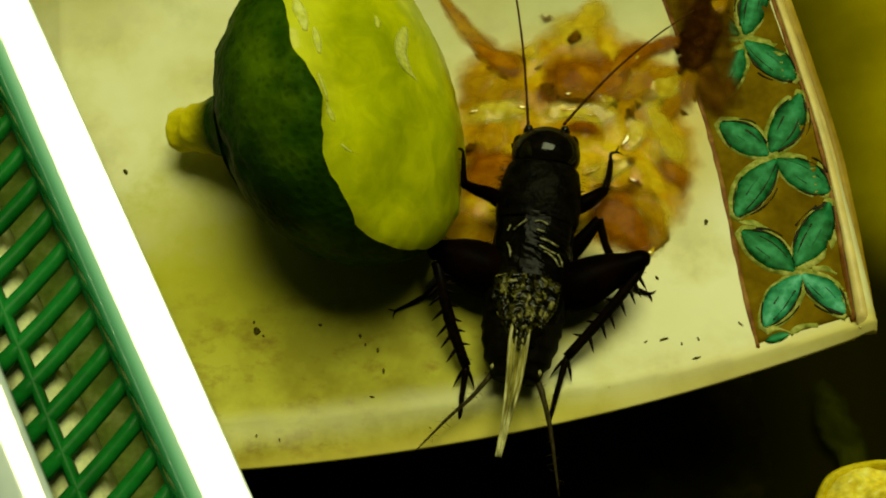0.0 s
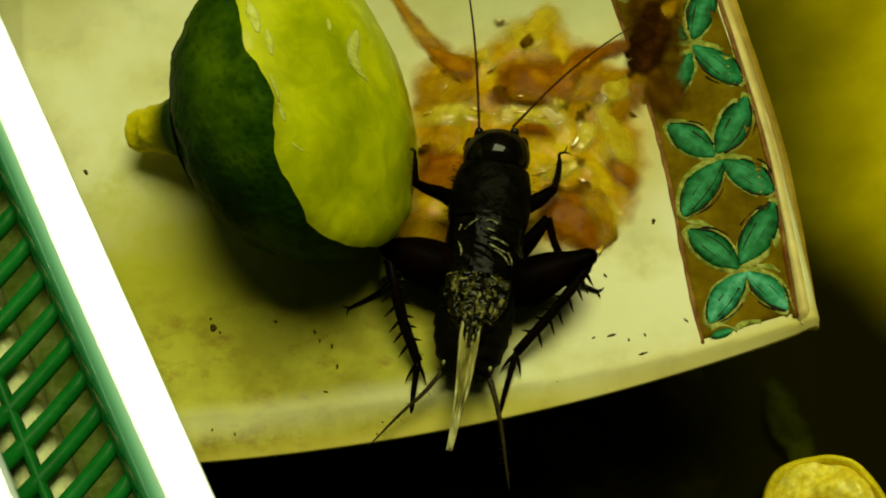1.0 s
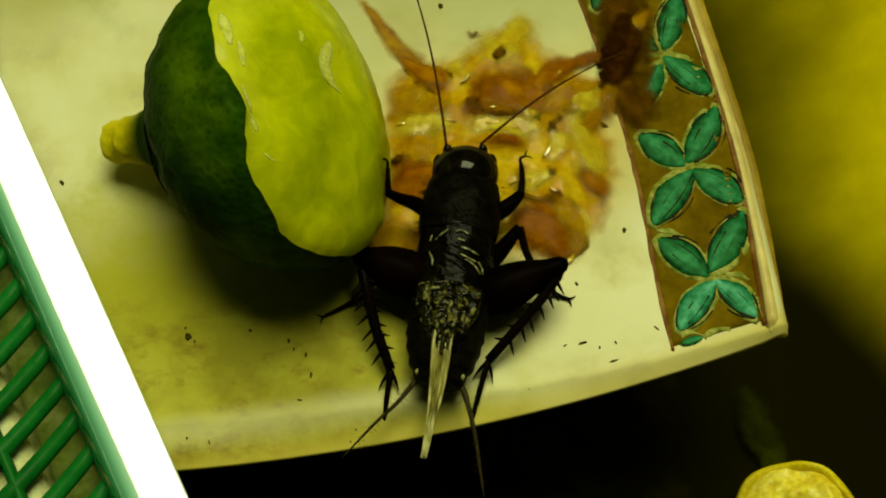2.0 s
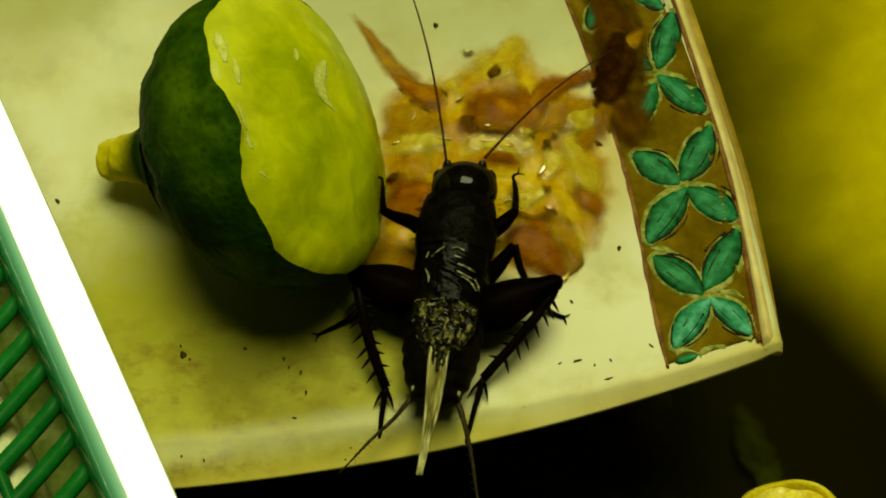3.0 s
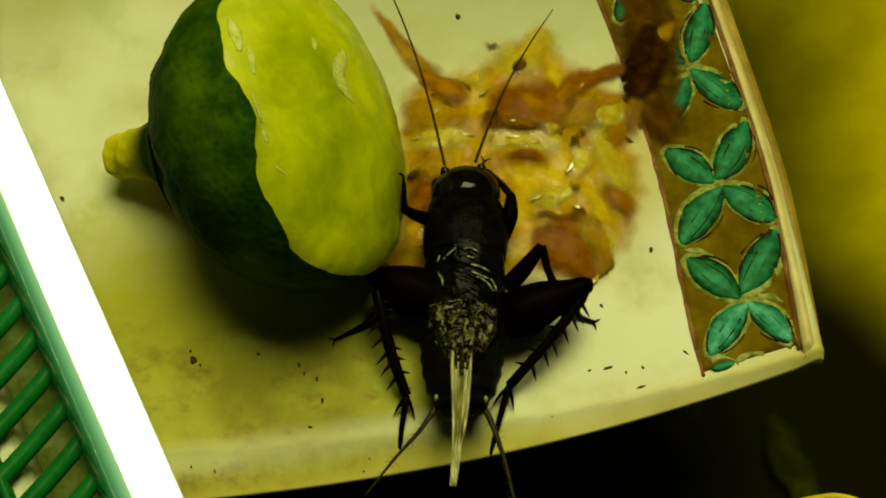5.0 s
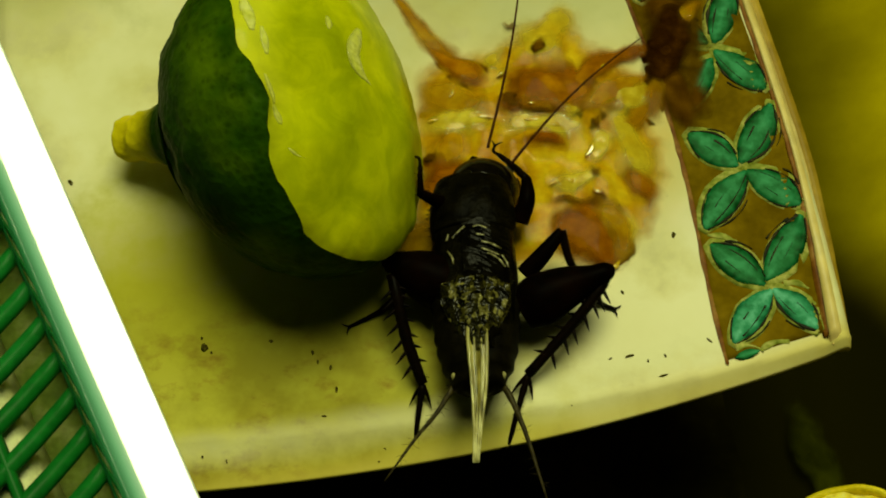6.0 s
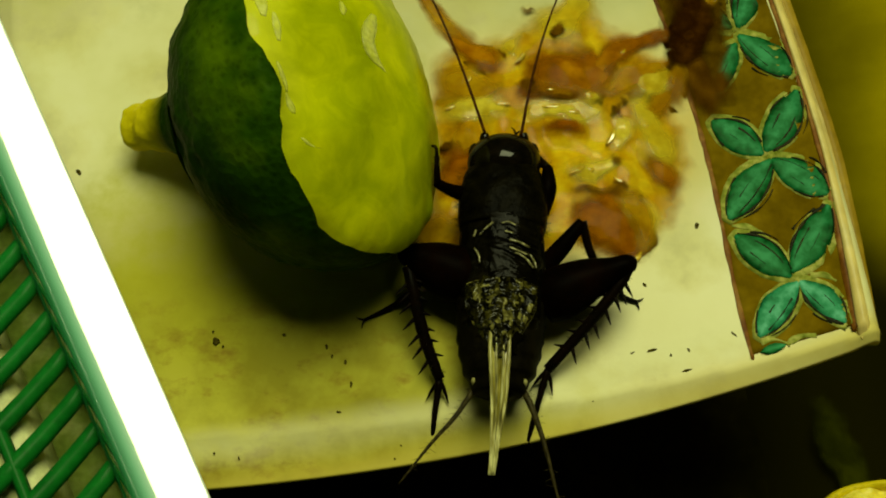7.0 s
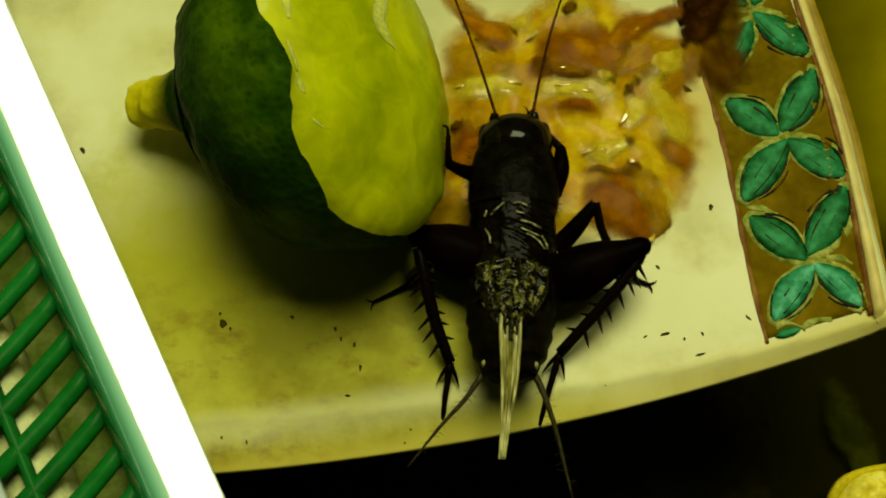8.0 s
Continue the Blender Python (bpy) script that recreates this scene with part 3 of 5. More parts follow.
def build_basin():
    bm = bmesh.new()
    # cross-section from the floor up the side wall, swept round a rounded box
    prof = [(-60, 0.0), (-16, 0.0), (-9, 0.8), (-4, 3.0), (1, 6.4), (7, 11.5), (14, 18.5), (21, 27), (27, 36), (30, 36), (24, 26), (12, 12), (2, -2), (-26, -2)]
    prof = [tuple(p) for p in spline(prof[:9], 3)] + prof[9:]
    cx, cy, hx, hy = -34.0, 12.0, 82.0, 78.0
    n = 88
    loops = []
    for off, z in prof:
        loop = []
        for k in range(n):
            w = 2 * math.pi * (k + 0.5) / n
            c, s = math.cos(w), math.sin(w)
            p = 0.28
            x = cx + (hx + off) * math.copysign(abs(c) ** p, c)
            y = cy + (hy + off) * math.copysign(abs(s) ** p, s)
            loop.append(bm.verts.new((x, y, FLOOR_Z + z + wob((x, y, z), 20, 0.5))))
        loops.append(loop)
    for a, b in zip(loops, loops[1:]):
        for k in range(n):
            bm.faces.new((a[k], a[(k + 1) % n], b[(k + 1) % n], b[k]))
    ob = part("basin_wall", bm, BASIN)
    tagged(ob, "shiny yellowish plastic basin wall, low shade painted into its colour", "basin", kind="structure")
    # near-black sheet: the shade of the deep gap is put into its colour
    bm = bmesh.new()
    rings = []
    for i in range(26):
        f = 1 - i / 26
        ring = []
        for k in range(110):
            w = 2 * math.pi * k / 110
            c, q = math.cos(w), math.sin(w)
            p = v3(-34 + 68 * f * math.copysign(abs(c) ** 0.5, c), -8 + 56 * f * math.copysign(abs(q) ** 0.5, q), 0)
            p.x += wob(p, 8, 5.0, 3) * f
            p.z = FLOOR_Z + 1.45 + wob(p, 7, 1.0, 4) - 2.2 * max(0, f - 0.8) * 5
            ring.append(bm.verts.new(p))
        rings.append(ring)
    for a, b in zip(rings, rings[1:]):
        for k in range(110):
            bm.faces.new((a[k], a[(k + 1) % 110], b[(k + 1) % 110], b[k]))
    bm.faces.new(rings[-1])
    ob = part("basin_floor", bm, FLOOR_DARK)
    tagged(ob, "near-black uneven basin floor, the gap's shade in its colour", "basin floor", kind="structure")


build_basin()


# ---- the square dish ----
TURN = radians(12.0)
SIDE, DEEP, BULGE, BULGE_SIDE = 38.2, 30.0, 3.38, 1.7
CORNER = Vector((35.6, -10.22))
EX, EY = Vector((math.cos(TURN - 0.018), math.sin(TURN - 0.018))), Vector((-math.sin(TURN), math.cos(TURN)))
CENTRE = CORNER - EX * SIDE + EY * DEEP


def on_dish(a, b):
    """Plan place of dish coordinates a, b in -1..1."""
    x = SIDE * a + BULGE_SIDE * a * (1 - b * b)
    y = DEEP * b + BULGE * b * (1 - a * a)
    return CENTRE + EX * x + EY * y


def dish_height(a, b):
    front, right, left, back = DEEP * (1 + b), SIDE * (1 - a), SIDE * (1 + a), DEEP * (1 - b)
    lip = 1.0 + 0.058 * (1 - a) * SIDE
    z = 0.0
    for d, w, drop in ((front, lip, 0.75), (left, 4.2, 1.7), (back, 4.2, 1.7)):
        if d < w:
            z -= drop * (1 - d / w) ** 1.2 - 0.22 * math.exp(-((d - w) / 0.9) ** 2)
    if right < 2.6:
        # raised roll along the painted side
        z += 0.55 * math.sin(math.pi * min(max((2.6 - right) / 2.6, 0), 1)) ** 1.2 - 0.9 * max(0, 1 - right / 1.0) ** 2
    return z + wob((a * 30, b * 30, 0), 11, 0.10)


def build_dish():
    dish = thing("square_dish", "ivory glazed square ceramic dish with a painted side, stained and gritty", "dish", (*CENTRE, FLOOR_Z))
    base = Vector((*CENTRE, FLOOR_Z))

    def edges(n):
        t = np.linspace(-1, 1, n)
        return np.sign(t) * (1 - (1 - np.abs(t)) ** 1.35)

    grid = edges(111)
    bm = bmesh.new()
    rows = [[bm.verts.new(Vector((*on_dish(a, b), dish_height(a, b))) - base) for a in grid] for b in grid]
    n = len(grid)
    for i in range(n - 1):
        for j in range(n - 1):
            bm.faces.new((rows[i][j], rows[i][j + 1], rows[i + 1][j + 1], rows[i + 1][j]))
    rim = [rows[0][j] for j in range(n)] + [rows[i][n - 1] for i in range(1, n)] + [rows[n - 1][j] for j in range(n - 2, -1, -1)] + [rows[i][0] for i in range(n - 2, 0, -1)]
    last = rim
    for shrink, drop in ((0.999, 0.7), (0.985, 1.6), (0.93, 3.0), (0.80, 6.0), (0.62, 10.0), (0.56, 20.0), (0.55, 28.9)):
        ring = []
        for q in rim:
            ring.append(bm.verts.new((q.co.x * shrink, q.co.y * shrink, (q.co.z if drop < 3.5 else -FLOOR_Z - 1.0) - drop)))
        for k in range(len(rim)):
            bm.faces.new((last[k], ring[k], ring[(k + 1) % len(rim)], last[(k + 1) % len(rim)]))
        last = ring
    bm.faces.new(last)
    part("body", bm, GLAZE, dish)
    return dish, base


DISH, DISH_BASE = build_dish()


def dish_z(x, y):
    """Height of the dish's surface at a plan place."""
    q = Vector((x, y)) - CENTRE
    u, v = q.dot(EX), q.dot(EY)
    a, b = u / SIDE, v / DEEP
    for _ in range(6):
        a = u / (SIDE + BULGE_SIDE * (1 - b * b))
        b = v / (DEEP + BULGE * (1 - a * a))
    return dish_height(max(-1, min(1, a)), max(-1, min(1, b)))


# painted side: curved band between two rust lines
LINE_L = [(23.7, -12.3), (23.6, -11.8), (22.8, -6.7), (22.2, -1.5), (21.3, 6.1), (20.0, 13.4), (18.4, 20.4), (16.7, 26.7), (14.9, 32.8), (12.2, 41.0), (9.6, 48.5)]
LINE_R = [(33.0, -9.6), (32.9, -9.0), (32.6, -3.8), (31.7, 7.4), (30.0, 17.2), (28.0, 27.0), (26.4, 34.0), (24.6, 41.0), (22.0, 50.0)]


def line_at(line, y):
    pts = spline(line, 6)
    return float(np.interp(y, [p[1] for p in pts], [p[0] for p in pts]))


def ribbon(points, width, lift, thick=0.12, steps=6, ragged=0.0):
    """A painted line that follows the dish's surface."""
    pts = spline(points, steps)
    rows = []
    for i, p in enumerate(pts):
        a, b = pts[max(i - 1, 0)], pts[min(i + 1, len(pts) - 1)]
        way = Vector((b[0] - a[0], b[1] - a[1])).normalized()
        side = Vector((-way.y, way.x))
        w = width * (1 + wob((p[0], p[1], 0), 1.1, ragged, width))
        row = []
        for k in (-1, -0.66, -0.33, 0, 0.33, 0.66, 1):
            q = Vector(p[:2]) + side * k * w / 2
            row.append(Vector((q.x, q.y, dish_z(q.x, q.y) + lift * (1 - 0.4 * abs(k)))) - DISH_BASE)
        rows.append(row)
    return sheet(bmesh.new(), rows, thick)


def lens(tip_a, tip_b, width, lift, shift=0.0, grow=0.0, bend=0.0):
    """A petal-shaped raised patch between two plan points."""
    a, b = Vector(tip_a), Vector(tip_b)
    way = (b - a).normalized()
    a, b = a - way * grow, b + way * grow
    side = Vector((-way.y, way.x))
    rows = []
    for i in range(13):
        t = i / 12
        w = width * math.sin(math.pi * (t * 0.94 + 0.03)) ** 0.8 / 2 + grow * 0.8
        mid = a.lerp(b, t) + side * (shift + bend * math.sin(math.pi * t))
        row = []
        for k in np.linspace(-1, 1, 7):
            q = mid + side * k * (w + wob((mid.x, mid.y, k), 0.9, 0.12, 3))
            row.append(Vector((q.x, q.y, dish_z(q.x, q.y) + lift * (1 - 0.5 * abs(k) ** 3))) - DISH_BASE)
        rows.append(row)
    return sheet(bmesh.new(), rows, 0.12)


LENS_MIDDLE = [1 - abs(k) for _ in range(13) for k in np.linspace(-1, 1, 7)]


def build_band():
    rows = []
    for y in np.linspace(-12.0, 47, 90):
        x0, x1 = line_at(LINE_L, y), line_at(LINE_R, y)
        rows.append([Vector((x, y + 2.9 * t, 0)) for t, x in ((t, x0 + (x1 - x0) * t) for t in np.linspace(0, 1, 12))])
    rows = [[Vector((p.x, p.y, dish_z(p.x, p.y) + 0.05)) - DISH_BASE for p in r] for r in rows]
    part("painted_band", sheet(bmesh.new(), rows, 0.1), BAND, DISH, "olive-brown painted band with teal flowers")
    part("painted_line", ribbon([(x + 0.08, y) for x, y in LINE_L], 0.42, 0.1, ragged=0.6), RUST, DISH)
    part("painted_line", ribbon(LINE_R, 0.5, 0.1, ragged=0.5), RUST, DISH)
    roll = [(LINE_R[0][0] + 0.05, -9.75), *LINE_R[1:-1]]
    part("rim_glaze", ribbon([(x + 0.92, y - 0.2) for x, y in roll], 1.4, 0.5, thick=0.6, ragged=0.08), TAN, DISH, "glossy cream-tan rim glaze")
    part("rim_side_glaze", ribbon([(x + 1.98, y - 0.3) for x, y in roll], 1.0, 0.35, thick=0.6, ragged=0.15), UMBER, DISH, "golden-brown glaze on the outer rim")
    # petals of the four-petalled flowers: root, tip, width, bend
    for rx, ry, tx, ty, wide, bend in ((28.2, -5.3, 24.5, -10.3, 2.35, -0.25), (28.8, -5.2, 32.3, -8.9, 2.3, 0.3),
                                       (27.6, -4.3, 23.1, -0.4, 2.75, -0.1), (28.1, -3.8, 31.8, 2.5, 2.7, -0.3),
                                       (26.9, 7.1, 22.7, 1.2, 2.7, -0.2), (27.4, 7.2, 31.9, 3.6, 2.75, 0.2),
                                       (26.1, 8.1, 21.8, 11.5, 2.8, -0.1), (26.8, 8.5, 30.0, 14.6, 2.8, -0.25),
                                       (25.3, 20.8, 29.7, 16.3, 2.7, 0.2), (24.6, 19.8, 22.0, 14.6, 2.4, -0.2),
                                       (25.2, 22.2, 27.0, 29.0, 2.5, -0.2), (24.2, 22.0, 20.0, 25.4, 2.5, 0.2),
                                       (20.9, 31.8, 17.8, 27.0, 2.3, -0.2), (22.3, 33.4, 26.2, 29.6, 2.4, 0.2),
                                       (21.2, 34.6, 17.0, 38.0, 2.5, 0.2), (22.4, 35.2, 24.6, 41.4, 2.5, 0.2)):
        root, tip = Vector((rx, ry)), Vector((tx, ty))
        way = (tip - root).normalized()
        root -= way * 0.35
        nrm = Vector((-way.y, way.x))
        wide *= 1.16
        petal = part("petal", lens(root, tip, wide, 0.16, bend=bend), PALE_TEAL if max(ry, ty) < -5 else TEAL, DISH)
        thin_out(petal, LENS_MIDDLE + LENS_MIDDLE)
        part("petal_border", lens(root, tip, wide, 0.10, shift=random.uniform(-0.22, 0.22), grow=0.42, bend=bend), CREAM, DISH)
        low = random.choice((-1, 1))
        for flip, reach, first, last, thick in ((low, 0.49, random.uniform(0.05, 0.25), 0.99, 0.15), (-low, 0.49, random.uniform(0.4, 0.7), 0.97, 0.13), (low, 0.64, random.uniform(0.3, 0.55), random.uniform(0.75, 0.9), 0.11),
                                                (low, 0.25, random.uniform(0.05, 0.3), random.uniform(0.55, 0.85), 0.13), (-low, random.uniform(0.02, 0.2), random.uniform(0.35, 0.5), random.uniform(0.6, 0.7), 0.1)):
            edge = [tuple(root.lerp(tip, t) + nrm * (bend * math.sin(math.pi * t) + flip * (wide * reach + 0.04) * math.sin(math.pi * (t * 0.94 + 0.03)) ** 0.8)) for t in np.linspace(first, last, 6)]
            part("petal_outline" if reach > 0.4 else "petal_vein", ribbon(edge, thick * random.uniform(0.9, 1.6), 0.2, steps=4, ragged=1.6), INK, DISH)
    # half flowers cut off by the front edge
    thin_out(part("petal", lens((24.5, -11.75), (26.8, -11.0), 0.9, 0.14), TEAL, DISH), LENS_MIDDLE + LENS_MIDDLE)
    for path in ([(24.6, -10.8), (25.9, -10.5), (27.2, -11.0)], [(26.9, -10.9), (28.2, -10.2), (29.6, -10.1)], [(29.6, -4.4), (30.8, -4.3), (31.9, -4.9)], [(22.9, 0.6), (24.6, 0.4), (26.2, -0.8)]):
        part("painted_leaf", ribbon(path, 0.5, 0.12, ragged=1.0), CREAM, DISH)


build_band()


# ---- the cut green lime ----
LIME_AT = v3(-14.42, 6.44, 12.47)
LIME_AXIS = v3(-0.98, -0.12, -0.146).normalized()
STEM_AXIS, STEM_TIP = v3(-19.2, 2.8, -9.8).normalized(), 20.8
LIME_LONG, LIME_STRETCH = v3(0.331, -0.916, -0.225).normalized(), 0.207
CUT_N = v3(0.808, 0.0, 0.589).normalized()
CUT_ACROSS, CUT_UP = v3(0.589, 0, -0.808).normalized(), v3(0, 1, 0)
CUT_AT = LIME_AT + CUT_N * 3.96


# wet glints painted as pale smears on the flesh: paths (across, up, half width) in the cut's plane
BEADS = [[(-1.1, 5.6, 0.35), (-1.7, 4.1, 0.85), (-2.1, 2.7, 0.9), (-1.7, 1.4, 0.95), (-0.8, 0.7, 0.8), (0.2, 0.5, 0.2)],
         [(-4.8, 5.1, 0.15), (-4.75, 4.4, 0.4), (-4.8, 3.7, 0.15)], [(-9.9, -2.5, 0.15), (-9.3, -3.7, 0.42), (-8.8, -4.7, 0.2)],
         [(-8.8, -4.8, 0.15), (-8.3, -5.5, 0.45), (-7.9, -6.2, 0.2)], [(-10.5, 1.8, 0.12), (-10.2, 0.6, 0.35), (-9.9, -0.6, 0.15)], [(-6.8, -7.9, 0.15), (-6.0, -8.3, 0.35), (-5.2, -8.3, 0.15)],
         [(-11.6, 4.6, 0.15), (-11.4, 2.8, 0.5), (-11.2, 1.2, 0.2)]]


def build_lime():
    lime = thing("lime", "green lime with a sliced side of wet yellow-green flesh", "lime", (LIME_AT.x, LIME_AT.y, 0))
    turn = LIME_AXIS.to_track_quat("Z", "Y").to_matrix()
    body = 12.3
    rows = []
    for i in range(65):
        u = i / 64
        s = -12.2 + 24.4 * u
        r = 12.3 * math.sqrt(max(0, 1 - (s / body) ** 2))
        rows.append((s, max(r, 0.05)))
    for _ in range(2):
        rows = [rows[0]] + [(rows[i][0], (rows[i - 1][1] + 2 * rows[i][1] + rows[i + 1][1]) / 4) for i in range(1, 64)] + [rows[-1]]
    longest = turn.inverted() @ LIME_LONG
    bm = bmesh.new()
    sides = 120
    rings = []
    for s, r in rows:
        ring = []
        for k in range(sides):
            w = 2 * math.pi * k / sides
            p = v3(math.cos(w) * r, math.sin(w) * r, s)
            q = p * (1 + wob(p, 9, 0.02) + wob(p, 2.2, 0.007, 2) + wob(p, 1.1, 0.004, 3))
            q += longest * (q.dot(longest) * LIME_STRETCH)
            ring.append(bm.verts.new(q))
        rings.append(ring)
    for a, b in zip(rings, rings[1:]):
        for k in range(sides):
            bm.faces.new((a[k], a[(k + 1) % sides], b[(k + 1) % sides], b[k]))
    bm.faces.new(rings[0][::-1])
    bm.faces.new(rings[-1])
    # ragged cut across the side
    to_local = turn.inverted()
    n = to_local @ CUT_N
    c = to_local @ (CUT_AT - LIME_AT)
    across, up = to_local @ CUT_ACROSS, to_local @ CUT_UP

    def uneven(p):
        a, b = p.dot(across), p.dot(up)
        waist = 1.7 * math.exp(-((a + 10) / 5) ** 2 - ((b + 4.8) / 3.6) ** 2)
        shoulder = 1.7 * math.exp(-((a + 11) / 6) ** 2 - ((b - 7.0) / 5.0) ** 2)
        foot = 0.7 * math.exp(-((a + 1) / 5) ** 2 - ((b + 14) / 3.5) ** 2)
        return wob(p, 3.5, 0.5, 5) + wob(p, 1.3, 0.36, 6) + shoulder + foot - waist

    for v in bm.verts:
        v.co += n * uneven(v.co)
    bmesh.ops.bisect_plane(bm, geom=bm.verts[:] + bm.edges[:] + bm.faces[:], plane_co=c, plane_no=n, clear_outer=True)
    for v in bm.verts:
        v.co -= n * uneven(v.co)
    loop = [e for e in bm.edges if e.is_boundary]
    pts = {v for e in loop for v in e.verts}
    mid = sum((v.co for v in pts), Vector()) / len(pts)
    ax = n.orthogonal().normalized()
    ay = n.cross(ax)
    ring = sorted((v.co.copy() for v in pts), key=lambda p: math.atan2((p - mid).dot(ay), (p - mid).dot(ax)))
    base = Matrix.Translation(v3(0, 0, LIME_AT.z) * MM) @ turn.to_4x4()
    ob = part("peel", bm, PEEL, lime)
    ob.matrix_basis = base
    # blunt stem end on a flared neck, drooping towards the dish
    sb = bmesh.new()
    rings = []
    for i in range(49):
        s = 9.0 + (STEM_TIP - 9.0) * i / 48
        r = 1.94 + 6.0 * math.exp(-(s - 9.4) / 3.2) + 0.03 * math.sin(s * 2.6)
        r *= max(0.02, 1 - max(0, (s - STEM_TIP + 0.7) / 0.7) ** 3.0) ** 0.5
        lump = 0.5 if s > 17 else 0.15
        ring_now = []
        for k in range(40):
            w = 2 * math.pi * k / 40
            p = v3(math.cos(w) * r, math.sin(w) * r, s)
            ring_now.append(sb.verts.new(p + v3(math.cos(w), math.sin(w), 0.1) * (wob(p, 1.7, lump * 0.55, 4) + wob(p, 0.8, lump * 0.3, 5))))
        rings.append(ring_now)
    for a, b in zip(rings, rings[1:]):
        for k in range(40):
            sb.faces.new((a[k], a[(k + 1) % 40], b[(k + 1) % 40], b[k]))
    sb.faces.new(rings[-1])
    stem = part("stem_end", sb, PEEL, lime, "blunt yellow stem end of the lime")
    stem.matrix_basis = Matrix.Translation(v3(0, 0, LIME_AT.z) * MM) @ STEM_AXIS.to_track_quat("Z", "Y").to_matrix().to_4x4()
    # flesh: rings from the rim to the middle, bulging and lumpy
    fb, rb = bmesh.new(), bmesh.new()
    levels = [1.0, 0.985, 0.96, 0.92, 0.86, 0.78, 0.69, 0.59, 0.48, 0.37, 0.26, 0.15, 0.06]
    prev = None
    for f in levels:
        now = []
        for p in ring:
            q = (p - mid) * f
            flat = q - n * q.dot(n)
            bulge = 3.7 * (1 - f ** 2.0) + 0.25 * min(1, (1 - f) * 25)
            q = flat + n * (q.dot(n) * f ** 12 + bulge + (wob(flat, 6, 0.55, 8) + wob(flat, 2.4, 0.10, 9)) * min(1, (1 - f) * 6))
            now.append(fb.verts.new(q))
        if prev:
            for k in range(len(now)):
                j = (k + 1) % len(now)
                q = prev[k].co
                if f > 0.95 and q.dot(across) > -3 + 0.4 * f and q.dot(up) > 1.5:
                    rb.faces.new([rb.verts.new(v.co) for v in (prev[k], prev[j], now[j], now[k])])
                else:
                    fb.faces.new((prev[k], prev[j], now[j], now[k]))
        prev = now
    fb.faces.new(prev)
    bmesh.ops.remove_doubles(rb, verts=rb.verts, dist=0.001)
    part("rind_edge", rb, RIND_EDGE, lime, "thin green cut edge of the peel").matrix_basis = base @ Matrix.Translation(mid * MM)
    fl = part("flesh", fb, FLESH, lime, "wet yellow-green cut flesh")
    fl.matrix_basis = base @ Matrix.Translation(mid * MM)
    fl.data.attributes.new("rimward", "FLOAT", "POINT").data.foreach_set("value", [f * min(1, max(0.6, 0.9 - v.co.dot(across) / MM / 30)) * min(1, max(0.72, 1 + v.co.dot(up) / MM / 40)) for v, f in zip(fl.data.vertices, [f for f in levels for _ in ring])])
    place = fl.matrix_basis
    tree = BVHTree.FromPolygons([(place @ v.co) / MM for v in fl.data.vertices], [p.vertices[:] for p in fl.data.polygons])
    middle = CUT_AT - v3(LIME_AT.x, LIME_AT.y, 0)
    for path in BEADS:
        bm = bmesh.new()
        ring_rows = []
        for u, v, w in spline(path, 6):
            row = []
            for k in np.linspace(-1, 1, 7):
                start = middle + CUT_ACROSS * (u + k * w) + CUT_UP * v + CUT_N * 12
                at = tree.ray_cast(start, -CUT_N)[0]
                row.append(at + CUT_N * (0.01 + 0.12 * w * (1 - k * k)))
            ring_rows.append(row)
        bead = part("glint_bead", sheet(bm, ring_rows, 0.02), PALE_GLINT, lime)
        across_row = [1.2 - abs(k) for k in np.linspace(-1, 1, 7)]
        thin_out(bead, across_row * len(ring_rows) * 2)
    return lime


build_lime()


# ---- torn fruit scraps on the dish ----
def flake(size, long, curl, seed, thick=0.18):
    """A torn, curled shred: an uneven leaf of flesh."""
    rows = []
    for i in range(11):
        t = i / 10
        w = size * (math.sin(math.pi * (0.08 + 0.84 * t)) ** 0.7) * (1 + wob((t * 3, seed, 0), 0.9, 0.7, seed))
        row = []
        for k in np.linspace(-1, 1, 9):
            x, y = k * w / 2 + wob((t * 5, k, seed), 1.0, size * 0.25, seed), (t - 0.5) * long
            z = curl * (k * k * 0.5 + (t - 0.5) ** 2) * size * 0.22 + wob((x, y, seed), 2.6, 0.3, seed)
            row.append(v3(x, y, max(z, -0.2)))
        rows.append(row)
    return sheet(bmesh.new(), rows, thick)


SCRAP_AT = v3(6.5, 10.0, 0)
# outline of the spread pulp: heading in degrees, reach
SCRAP_REACH = ((-21, 13.8), (4, 13.2), (19, 11.6), (35, 13.6), (48, 14.4), (67, 14.4), (77, 16.6), (85, 15.5), (100, 12.4), (122, 12.2), (137, 14.4),
               (164, 12.8), (188, 12.3), (213, 14.6), (225, 16.6), (239, 14.6), (277, 12.6), (290, 14.2), (299, 15.2), (315, 14.8))


def scrap_height(x, y):
    """Height of the soft pulp over the dish."""
    dx, dy = x - SCRAP_AT.x, y - SCRAP_AT.y
    w = math.degrees(math.atan2(dy, dx)) % 360
    f = math.hypot(dx, dy) / float(np.interp(w, [a % 360 if a >= 0 else a + 360 for a, _ in SCRAP_REACH[1:]] + [339, 364], [r for _, r in SCRAP_REACH[1:]] + [13.8, 13.2], period=360))
    f = min(f, 1.0)
    p = (x, y, 0)
    fold = abs(wob(p, 4.6, 1.3, 2))
    return (0.1 + 0.5 * (1 - f ** 3) + fold * (1 - f ** 2) + wob(p, 1.7, 0.16, 5) * (1 - f ** 3)) * min(1, (1 - f) * 5)


